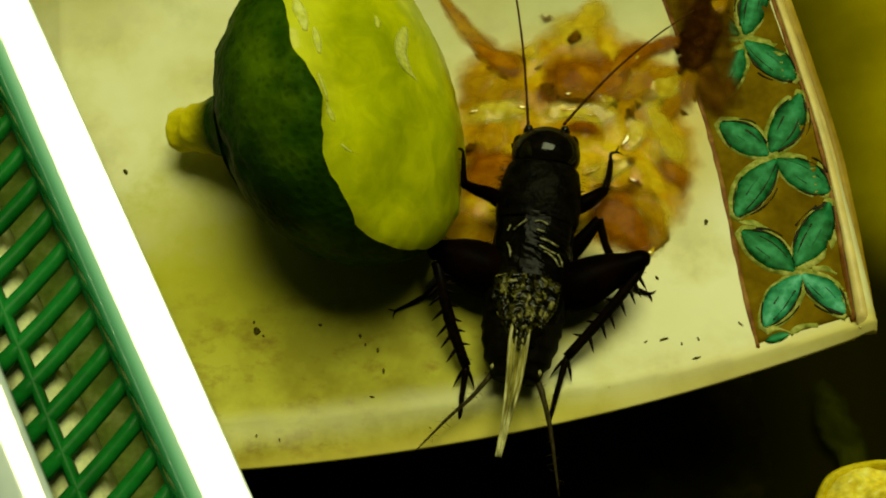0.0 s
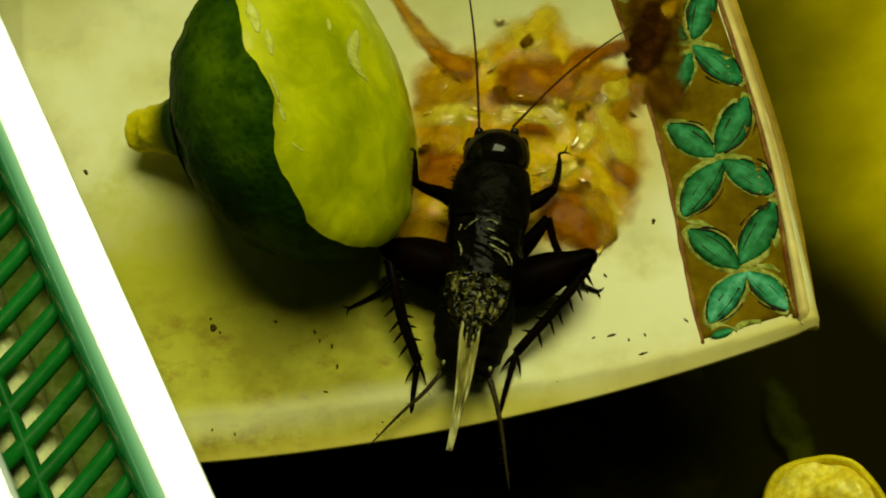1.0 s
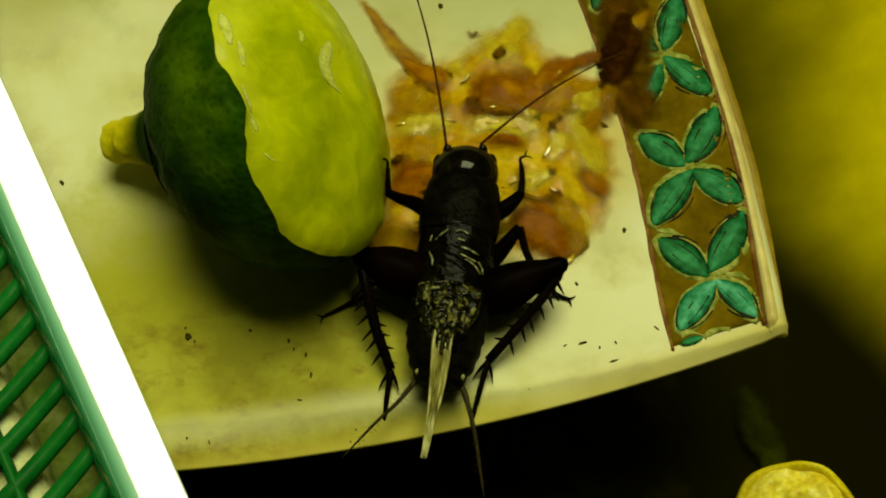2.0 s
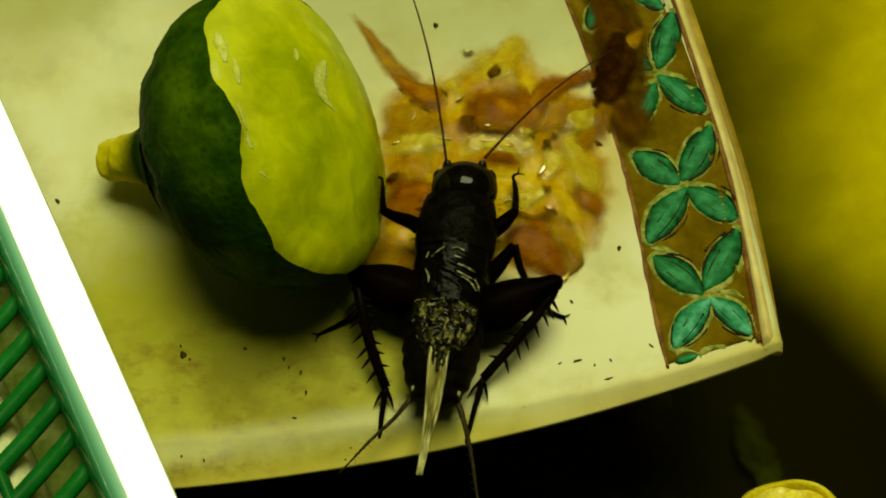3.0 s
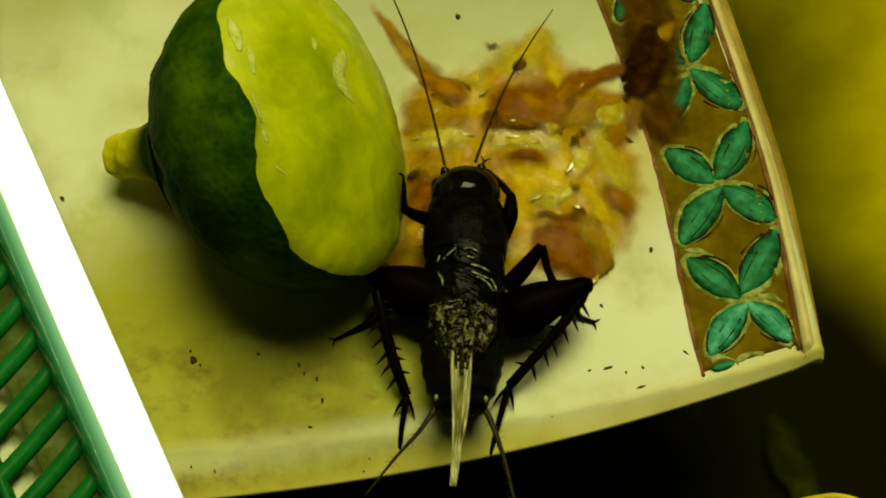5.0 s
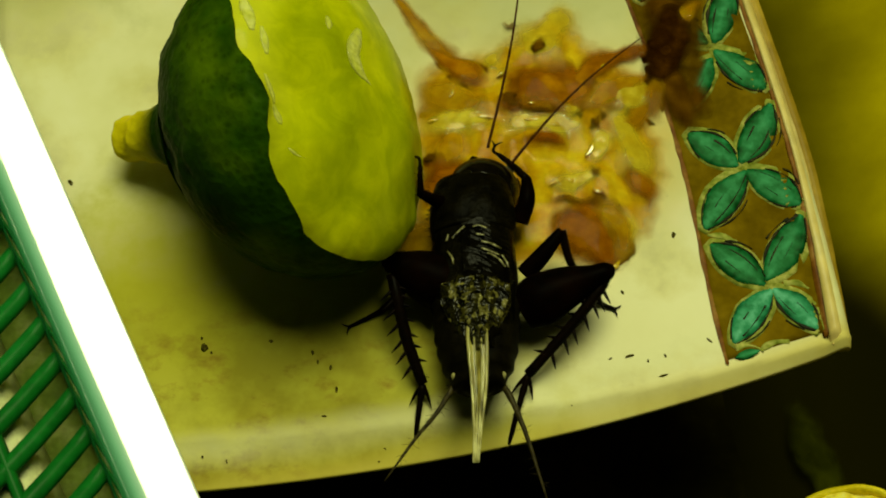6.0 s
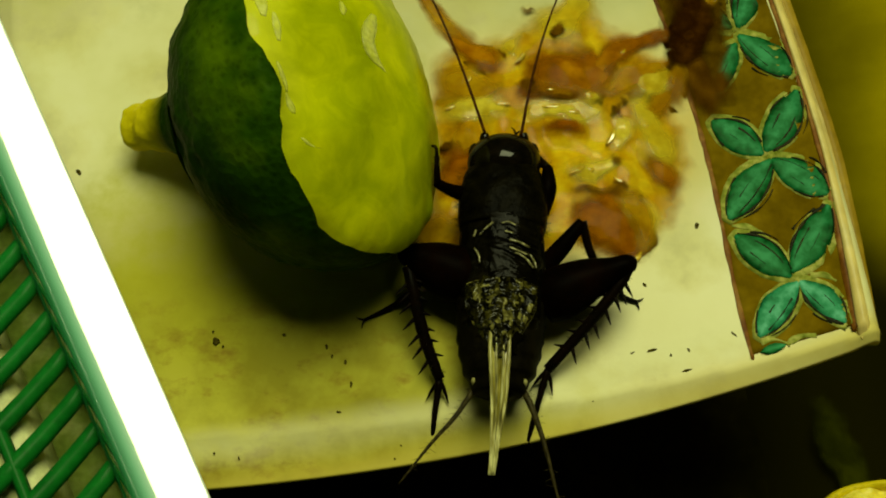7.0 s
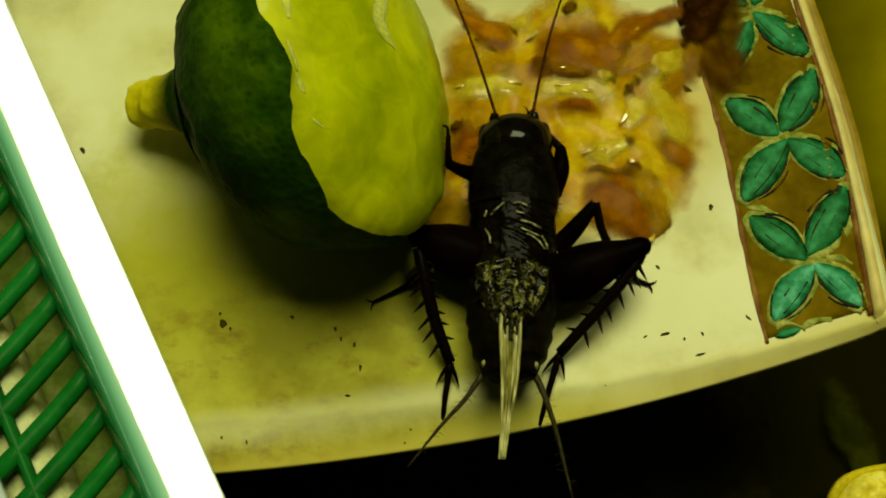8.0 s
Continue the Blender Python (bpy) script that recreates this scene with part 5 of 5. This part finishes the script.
def build_leg(name, femur, tibia, tarsus, spines=0, claws=True):
    """One jointed leg; points (x, y, z, radius) on the dish, in millimetres."""
    shift = lambda pts: [(x - CRICKET_AT.x, y - CRICKET_AT.y, z - CRICKET_AT.z, r) for x, y, z, r in pts]
    bm = bmesh.new()
    tube(bm, shift(femur), 18, 7)
    leg = part(name, bm, FEMUR, CRICKET)
    bm = bmesh.new()
    tube(bm, shift(tibia), 10, 6, rough=0.06)
    for _ in range(int(60 if spines else 24)):
        a = random.random()
        pts = spline(shift(tibia), 6)
        q = pts[int(a * (len(pts) - 1))]
        d = v3(random.uniform(-1, 1), random.uniform(-1, 0.2), random.uniform(-0.3, 1)).normalized()
        tube(bm, [(*(Vector(q[:3]) + d * q[3] * 0.8), 0.03), (*(Vector(q[:3]) + d * (q[3] + 0.35)), 0.01)], 3, 0)
    part("tibia", bm, LEG, leg)
    path = spline(shift(tibia), 12)
    for i in range(spines):
        for s in (-1, 1):
            f = 0.22 + 0.72 * (i + (0.3 if s > 0 else 0)) / spines
            j = int(f * (len(path) - 2))
            p, q = Vector(path[j][:3]), Vector(path[j + 1][:3])
            way = (q - p).normalized()
            side = way.cross(v3(0, 0, 1)).normalized() * s
            d = (side * 0.85 + way * 0.6 + v3(0, 0, 0.25)).normalized()
            bm = bmesh.new()
            size = 1.95 if s * (tibia[0][0] - CRICKET_AT.x) < 0 else 1.25
            tube(bm, [(*p, 0.24), (*(p + d * size * 0.6), 0.14), (*(p + d * size), 0.03)], 6, 3)
            part("spine", bm, LEG, leg)
    bm = bmesh.new()
    tube(bm, shift(tarsus), 8, 6, rough=0.12)
    end, before = Vector(shift(tarsus)[-1][:3]), Vector(shift(tarsus)[-2][:3])
    way = (end - before).normalized()
    side = way.cross(v3(0, 0, 1)).normalized()
    if claws:
        for s in (-1, 1):
            tube(bm, [(*end, 0.12), (*(end + way * 0.4 + side * s * 0.35), 0.07), (*(end + way * 0.55 + side * s * 0.65 - v3(0, 0, 0.1)), 0.02)], 5, 3)
    if spines:
        first = Vector(shift(tarsus)[0][:3])
        for s in (-1, 1):
            tube(bm, [(*first, 0.2), (*(first + way * 1.1 + side * s * 0.6), 0.16), (*(first + way * 2.1 + side * s * 1.0), 0.02)], 6, 3)
    part("tarsus", bm, LEG, leg)
    return leg


build_leg("hind_leg", [(5.0, -8.6, 3.4, 1.8), (6.6, -7.7, 3.9, 2.4), (9.0, -6.7, 4.6, 1.95), (11.4, -5.9, 5.1, 1.15), (12.6, -5.5, 5.2, 0.95), (13.1, -5.5, 5.0, 0.55)],
          [(12.5, -6.0, 5.0, 0.5), (11.6, -7.4, 4.6, 0.52), (9.0, -10.4, 3.2, 0.5), (5.6, -13.8, 1.4, 0.46)], [(5.6, -13.8, 1.4, 0.34), (4.8, -16.5, 0.7, 0.27), (3.9, -19.6, -0.8, 0.17)], 7)
build_leg("hind_leg", [(-0.4, -7.2, 3.4, 1.9), (-2.0, -6.1, 3.9, 2.55), (-4.2, -5.3, 4.5, 2.2), (-5.9, -4.8, 5.0, 1.4), (-6.7, -4.7, 5.1, 1.0), (-7.2, -4.9, 4.9, 0.6)],
          [(-6.6, -5.6, 4.9, 0.5), (-6.1, -7.6, 4.6, 0.54), (-5.2, -11.2, 3.0, 0.54), (-3.8, -14.7, 1.4, 0.48)], [(-3.8, -14.7, 1.4, 0.34), (-4.2, -17.5, 0.5, 0.27), (-4.6, -21.0, -1.4, 0.17)], 7)
build_leg("middle_leg", [(5.4, -4.6, 2.6, 0.9), (7.1, -3.0, 3.6, 0.8), (8.8, -1.0, 4.4, 0.48)],
          [(8.8, -1.0, 4.4, 0.42), (9.7, -3.6, 2.8, 0.38), (12.2, -6.2, 0.7, 0.3)], [(12.2, -6.4, 0.6, 0.26), (12.9, -6.7, 0.3, 0.22), (13.7, -7.0, 0.25, 0.18)])
build_leg("middle_leg", [(-0.4, -4.6, 2.6, 0.9), (-2.6, -4.6, 3.0, 0.75), (-4.8, -5.0, 3.4, 0.5)],
          [(-4.8, -5.0, 3.4, 0.42), (-6.2, -6.6, 2.0, 0.38), (-7.6, -7.3, 0.6, 0.32)], [(-7.6, -7.3, 0.6, 0.25), (-9.2, -8.1, 0.3, 0.22), (-10.6, -8.8, 0.25, 0.16)])
FRONT_R = build_leg("front_leg", [(5.8, 0.4, 3.2, 0.85), (7.8, 1.0, 4.0, 0.8), (9.5, 2.3, 3.8, 0.48)],
                    [(9.5, 2.3, 3.8, 0.4), (10.1, 4.4, 2.9, 0.32), (10.35, 6.2, 2.5, 0.24)], [(10.35, 6.2, 2.5, 0.18), (10.4, 6.9, 2.4, 0.16), (10.9, 7.1, 2.4, 0.12)])
build_leg("front_leg", [(0.2, 0.8, 3.4, 0.85), (-1.4, 1.5, 4.4, 0.75), (-3.0, 1.3, 6.2, 0.55), (-4.0, 1.1, 7.8, 0.42)],
          [(-4.0, 1.1, 7.8, 0.34), (-4.05, 2.1, 8.6, 0.26), (-4.05, 3.2, 9.0, 0.2)], [(-4.05, 3.2, 9.0, 0.16), (-4.15, 3.9, 9.2, 0.14), (-4.65, 4.1, 9.2, 0.1)])


def build_antenna(length, bow):
    """A long feeler along its own +y."""
    bm = bmesh.new()
    pts = []
    for i in range(15):
        t = i / 14
        pts.append((bow * math.sin(math.pi * t * 0.9) , length * t, 0.5 * math.sin(math.pi * t), 0.10 * (1 - t) ** 0.7 + 0.045))
    tube(bm, pts, 7, 3, rough=0.08)
    return part("antenna", bm, FEELER, CRICKET, "long thin dark feeler")


ANTENNA_L = build_antenna(24.0, 0.9)
ANTENNA_R = build_antenna(17.5, -0.7)


# ---- the green plastic basket ----
def build_basket():
    way = v3(0.452, -0.892, 0)
    out = v3(-0.892, -0.452, 0)
    start = v3(-29.4, -12.0, 0)
    basket = thing("plastic_basket", "green plastic basket with slatted side and pale shiny rim", "basket", (*(start + out * 20).xy, FLOOR_Z))
    o = v3(*(start + out * 20).xy, FLOOR_Z)
    at = lambda u, d, z: start + way * u + out * d + v3(0, 0, z - 0.1 * u) - o

    def bar(name, prof, u0, u1, mt, label=""):
        bm = bmesh.new()
        n = 24
        rings = [[bm.verts.new(at(u, d, z)) for d, z in prof] for u in np.linspace(u0, u1, n)]
        for a, b in zip(rings, rings[1:]):
            for k in range(len(prof)):
                bm.faces.new((a[k], a[(k + 1) % len(prof)], b[(k + 1) % len(prof)], b[k]))
        bm.faces.new(rings[0])
        bm.faces.new(rings[-1][::-1])
        return part(name, bm, mt, basket, label)

    top = [(0.0, 10.7), (0.0, 11.15), (0.03, 11.25), (0.1, 11.3), (0.25, 11.31), (1.4, 11.52), (2.6, 11.74), (3.6, 11.91), (4.0, 11.95), (4.35, 11.88), (4.7, 11.68), (5.05, 11.38),
           (5.4, 10.95), (5.7, 10.4), (5.95, 9.7), (6.1, 9.0), (6.2, 8.2), (5.4, 7.8), (4.6, 9.4), (3.6, 10.6), (2.0, 10.6)]
    bar("rim", top, -62, 44, RIM_GLARE, "shiny plastic rim, white glare painted in, fading to mint green at its edge")
    bar("tray", [(6.0, 1.6), (11.2, 1.6), (11.2, 0.2), (6.0, 0.2)], -62, 44, GAP_DIM, "added tray below the slats, shade painted in olive")
    bar("ledge", [(10.9, 0.8), (11.5, 5.4), (12.2, 6.3), (13.4, 6.5), (16.4, 6.6), (16.4, 5.2), (11.6, 0.4)], -62, 44, GAP_LIT, "added ledge below the slats, painted pale as the lit gap ends")
    bar("cross_rail", [(12.9, 7.6), (13.1, 8.1), (13.5, 8.4), (13.9, 8.1), (14.1, 7.6), (13.5, 7.1)], -62, 44, GREEN_PLASTIC)
    side = [(4.2, 11.3), (4.6, 10.9), (5.1, 10.2), (5.5, 8.8), (5.7, 7.2), (4.9, 6.8), (4.5, 8.6), (4.0, 10.4)]
    bar("rim_side", side, -62, 44, GLOW_GREEN)
    bar("slat_frame", [(4.3, 8.6), (5.8, 8.5), (6.3, 8.2), (6.6, 7.4), (6.2, 6.8), (4.6, 6.6)], -62, 44, GLOW_GREEN)
    low = [(d - 2.2, z) for d, z in ((17.5, 8.9), (17.6, 9.6), (17.8, 9.82), (18.2, 9.94), (19.4, 10.17), (21.5, 10.57), (22.6, 9.0), (22.6, 6.0), (21.0, 6.0), (20.4, 8.4), (18.6, 7.6))]
    bar("lower_rim", low, -62, 44, LOW_RIM_GLARE, "shiny plastic ledge with white glare painted in")
    bar("side_wall", [(18.2, 7.0), (20.4, 7.0), (23.5, -36), (21.5, -36)], -62, 44, GREEN_PLASTIC)
    for i in range(30):
        u = -64 + i * 3.5
        bm = bmesh.new()
        a, b = at(u, 5.0, 7.2), at(u + 5.75, 16.3, 8.2)
        w = way * 0.95
        d = v3(0, 0, 1)
        vs = []
        for f in (0.0, 0.25, 0.5, 0.75, 1.0):
            p = a.lerp(b, f) - d * 0.5 * math.sin(math.pi * f)
            vs.append([bm.verts.new(p + w * math.cos(q) + d * (0.75 * math.sin(q))) for q in np.linspace(0, 2 * math.pi, 11)[:-1]])
        for x, y in zip(vs, vs[1:]):
            for k in range(10):
                bm.faces.new((x[k], x[(k + 1) % 10], y[(k + 1) % 10], y[k]))
        bm.faces.new(vs[0][::-1])
        bm.faces.new(vs[-1])
        part("slat", bm, GREEN_PLASTIC, basket)
    return basket


BASKET = build_basket()
BASKET_AT = BASKET.location.copy()


# ---- a cut lemon lying lower in the basin ----
def build_lemon():
    at = v3(41.2, -23.7, -25.2)
    lemon = thing("lemon_half", "yellow squeezed lemon half with ragged pulp in the basin", "lemon", (at.x, at.y, FLOOR_Z))
    lemon.rotation_euler = (radians(-6), radians(-8), 0)
    rise = -FLOOR_Z + at.z
    bm = bmesh.new()
    prof = [(0.3, -4.6), (2.4, -4.4), (4.6, -3.8), (6.0, -2.4), (6.6, -0.6), (6.7, 0.8), (6.5, 1.7), (6.1, 2.0), (5.7, 1.7), (5.5, 0.9)]
    prof = spline(prof, 4)
    rings = []
    for r, z in prof:
        ring = []
        for k in range(56):
            w = 2 * math.pi * k / 56
            p = v3(math.cos(w) * r, math.sin(w) * r * 0.92, z)
            p += v3(p.x, p.y, 0) * wob(p, 4, 0.08, 2) + v3(0, 0, wob(p, 2.5, 0.6, 4) * max(0, z / 2))
            ring.append(bm.verts.new(p + v3(0, 0, rise)))
        rings.append(ring)
    for a, b in zip(rings, rings[1:]):
        for k in range(56):
            bm.faces.new((a[k], a[(k + 1) % 56], b[(k + 1) % 56], b[k]))
    bm.faces.new(rings[0][::-1])
    part("skin", bm, LEMON, lemon)
    bm = bmesh.new()
    rings = []
    for i in range(20):
        f = 1 - i / 20
        ring = []
        for k in range(72):
            w = 2 * math.pi * k / 72
            p = v3(math.cos(w) * 6.0 * f, math.sin(w) * 5.6 * f, 0)
            p.z = rise + 1.1 + 1.3 * (1 - f ** 5) + (wob(p, 2.4, 1.5, 3) + wob(p, 1.0, 0.4, 5)) * (1 - f ** 8) - 1.2 * math.exp(-(p.length / 1.5) ** 2)
            ring.append(bm.verts.new(p))
        rings.append(ring)
    for a, b in zip(rings, rings[1:]):
        for k in range(72):
            bm.faces.new((a[k], a[(k + 1) % 72], b[(k + 1) % 72], b[k]))
    bm.faces.new(rings[-1])
    part("pulp", bm, LEMON_FLESH, lemon, "ragged pale yellow pulp")


build_lemon()


def build_floor_scraps():
    for x, y, w, ln, head, mt, label in ((13.0, -30.0, 9.0, 16.0, 70, LEAF, "limp dark green leaf scrap on the basin floor"), (39.0, -14.7, 4.4, 17.0, 17, RIND, "dull olive strip of rind against the basin wall")):
        ob = part("leaf_scrap" if mt is LEAF else "rind_strip", flake(w, ln, 0.1, ln, 0.3), mt, None, origin=(x, y, FLOOR_Z + (3.2 if mt is LEAF else 1.9)), turn=pose(0, 0, 0, 0, 0, head))
        thin_out(ob, [min(1, 1.3 * (1 - abs(k))) * min(1, 0.35 * min(i, 10 - i)) for i in range(11) for k in np.linspace(-1, 1, 9)] * 2)
        tagged(ob, label, "leaf" if mt is LEAF else "rind")


build_floor_scraps()


# ---- movement: the cricket sways and dips while it feeds, its feelers wave ----
def aim(x, y, z, dx, dy, dz):
    """Pose in the cricket's space of a feeler rooted at x, y, z (mm on the dish) that points along d."""
    q = Vector((dx, dy, dz)).to_track_quat("Y", "Z").to_matrix().to_4x4()
    return Matrix.Translation((v3(x, y, z) - CRICKET_AT) * MM) @ q


def body(x, y, z, pitch, yaw):
    return pose(x * MM, y * MM, z * MM, pitch, 0, yaw)


def swung(yaw, lift, shift=0.0):
    """The front leg, swung about its hip, which moves with the body."""
    hip = Matrix.Translation((v3(5.8, 0.4, 3.2) - CRICKET_AT) * MM)
    return Matrix.Translation(v3(-shift, 0, 0) * MM) @ hip @ pose(0, 0, 0, 0, lift, yaw) @ hip.inverted()


def slid(d):
    """The basket, pushed d millimetres towards the dish."""
    return Matrix.Translation(BASKET_AT + v3(0.892, 0.452, 0) * d * MM)


def motions():
    walk(TORSO, [
        (0, body(-0.03, 0.39, 0, 2.5, -8.2)),
        (0.5, body(0.03, 0.37, 0, 2.9, -8.1)),
        (1, body(0.04, 0.33, 0, 2.8, -8.0)),
        (1.5, body(-0.14, -0.13, 0, 0.1, -7.0)),
        (3, body(0.03, 0.02, 0, 0.4, -7.2)),
        (3.5, body(0.00, 0.00, 0, 0.0, -6.8)),
        (4, body(-0.32, -0.14, 0, -0.9, -5.5)),
        (4.5, body(-0.79, -0.66, 0, -4.1, -3.3)),
        (5.8, body(-1.15, -0.35, 0, -7.0, 1.0)),
        (6, body(-1.55, -0.3, -0.1, -10.0, 1.6)),
        (6.1, body(-1.5, -0.3, -0.1, -10.0, 1.5)),
        (6.3, body(-0.95, -0.3, 0, -5.0, -0.4)),
        (6.5, body(-0.83, -0.29, 0, -4.1, -1.1)),
        (7, body(-0.79, -0.22, 0, -3.4, -1.5)),
        (7.5, body(-0.80, -0.19, 0, -3.9, -1.6)),
        (8, body(-0.89, -0.17, 0, -4.0, -1.6)),
    ])
    walk(HEAD, [
        (0, body(1.50, 10.79, 0.00, 0, -2)),
        (0.5, body(1.46, 10.83, 0.00, 0, -1)),
        (1, body(1.48, 10.70, 0.00, 0, 0)),
        (1.5, body(0.94, 9.88, -0.06, 0, 0)),
        (3, body(1.53, 10.25, 0.00, 0, -1)),
        (3.5, body(1.40, 10.10, 0.00, 0, -4)),
        (4, body(0.90, 9.99, -0.03, 0, -2)),
        (4.5, body(-0.70, 9.23, -0.22, -4, 6)),
        (4.7, body(-0.70, 9.23, -0.22, -4, 6)),
        (5.8, body(-0.6, 9.2, -0.9, -10, -4)),
        (6, body(-1.0, 8.3, -2.2, -20, -16)),
        (6.1, body(-1.0, 8.3, -2.2, -20, -16)),
        (6.2, body(-1.14, 9.44, -0.17, -4, 6)),
        (6.5, body(-0.63, 9.56, -0.14, -4, 4)),
        (7, body(-0.48, 9.58, -0.13, -4, 0)),
        (7.5, body(-0.52, 9.49, -0.15, -4, 1)),
        (8, body(-0.54, 9.53, -0.14, -4, 2)),
    ])
    walk(ANTENNA_L, [
        (0, aim(2.18, 8.51, 5.4, -0.153, 0.975, 0.158)),
        (0.5, aim(2.03, 8.60, 5.4, -0.148, 0.976, 0.157)),
        (1, aim(2.12, 8.28, 5.4, -0.133, 0.980, 0.150)),
        (1.5, aim(1.47, 7.45, 5.4, -0.239, 0.962, 0.133)),
        (3, aim(2.11, 7.85, 5.4, -0.226, 0.967, 0.113)),
        (3.5, aim(2.14, 8.00, 5.4, -0.231, 0.967, 0.108)),
        (4, aim(1.82, 7.88, 5.4, -0.198, 0.974, 0.108)),
        (4.2, aim(1.82, 7.88, 5.4, -0.198, 0.974, 0.108)),
        (4.4, aim(-0.34, 6.87, 5.4, -0.347, 0.932, 0.107)),
        (4.5, aim(-0.34, 6.87, 5.4, -0.347, 0.932, 0.107)),
        (4.7, aim(-0.34, 6.87, 5.4, -0.347, 0.932, 0.107)),
        (5.8, aim(0.56, 7.40, 5.4, 0.037, 0.990, 0.137)),
        (6, aim(2.08, 7.03, 5.4, 0.136, 0.981, 0.137)),
        (6.1, aim(2.08, 7.03, 5.4, 0.136, 0.981, 0.137)),
        (6.2, aim(-0.09, 6.82, 5.4, 0.209, 0.899, 0.385)),
        (6.3, aim(-0.07, 7.22, 5.4, -0.378, 0.915, 0.144)),
        (6.5, aim(-0.07, 7.22, 5.4, -0.378, 0.915, 0.144)),
        (7, aim(0.16, 7.42, 5.4, -0.414, 0.899, 0.146)),
        (7.5, aim(0.10, 7.11, 5.4, -0.395, 0.905, 0.161)),
        (8, aim(0.13, 7.03, 5.4, -0.401, 0.899, 0.177)),
    ])
    walk(ANTENNA_R, [
        (0, aim(5.58, 8.51, 5.4, 0.750, 0.649, 0.129)),
        (0.5, aim(5.47, 8.59, 5.4, 0.754, 0.642, 0.140)),
        (1, aim(5.49, 8.46, 5.4, 0.771, 0.623, 0.134)),
        (1.5, aim(4.69, 7.45, 5.4, 0.860, 0.489, 0.145)),
        (3, aim(5.98, 8.16, 5.4, 0.760, 0.636, 0.132)),
        (3.5, aim(5.63, 7.55, 5.4, 0.744, 0.655, 0.133)),
        (4, aim(5.05, 7.69, 5.4, 0.740, 0.660, 0.128)),
        (4.2, aim(5.05, 7.69, 5.4, 0.740, 0.660, 0.128)),
        (4.4, aim(2.51, 7.31, 5.4, 0.450, 0.873, 0.187)),
        (4.5, aim(2.51, 7.31, 5.4, 0.450, 0.873, 0.187)),
        (4.7, aim(2.51, 7.31, 5.4, 0.450, 0.873, 0.187)),
        (5.8, aim(3.84, 7.22, 5.4, 0.528, 0.841, 0.118)),
        (6, aim(4.26, 5.37, 5.4, 0.718, 0.678, 0.157)),
        (6.1, aim(4.26, 5.37, 5.4, 0.718, 0.678, 0.157)),
        (6.2, aim(2.79, 7.41, 5.4, 0.232, 0.954, 0.191)),
        (6.3, aim(3.31, 7.51, 5.4, 0.290, 0.946, 0.146)),
        (6.5, aim(3.31, 7.51, 5.4, 0.290, 0.946, 0.146)),
        (7, aim(3.44, 7.12, 5.4, 0.291, 0.945, 0.151)),
        (7.5, aim(3.39, 7.12, 5.4, 0.276, 0.946, 0.168)),
        (8, aim(3.40, 7.32, 5.4, 0.302, 0.934, 0.189)),
    ])
    walk(FRONT_R, [
        (0, swung(0, 0)),
        (1, swung(1, 0)),
        (1.5, swung(7, 0, 0.1)),
        (3, swung(11, 0, 0.1)),
        (3.5, swung(12, 0, 0.1)),
        (4.1, swung(12, 0, 0.2)),
        (4.4, swung(14, -2, 0.4)),
        (4.52, swung(18, -3, 0.6)),
        (4.66, swung(46, -6, 0.8)),
        (5.8, swung(50, -6, 0.8)),
        (6.2, swung(54, -6, 0.8)),
        (6.6, swung(50, -6, 0.7)),
        (7.4, swung(53, -6, 0.7)),
        (8, swung(51, -6, 0.7)),
    ])
    walk(BASKET, [
        (0, slid(-0.7)),
        (0.5, slid(-0.48)),
        (1, slid(-0.28)),
        (1.5, slid(-0.15)),
        (3, slid(0.15)),
        (4, slid(0.31)),
        (6, slid(0.41)),
        (7.5, slid(0.3)),
        (8, slid(0.3)),
    ])


motions()
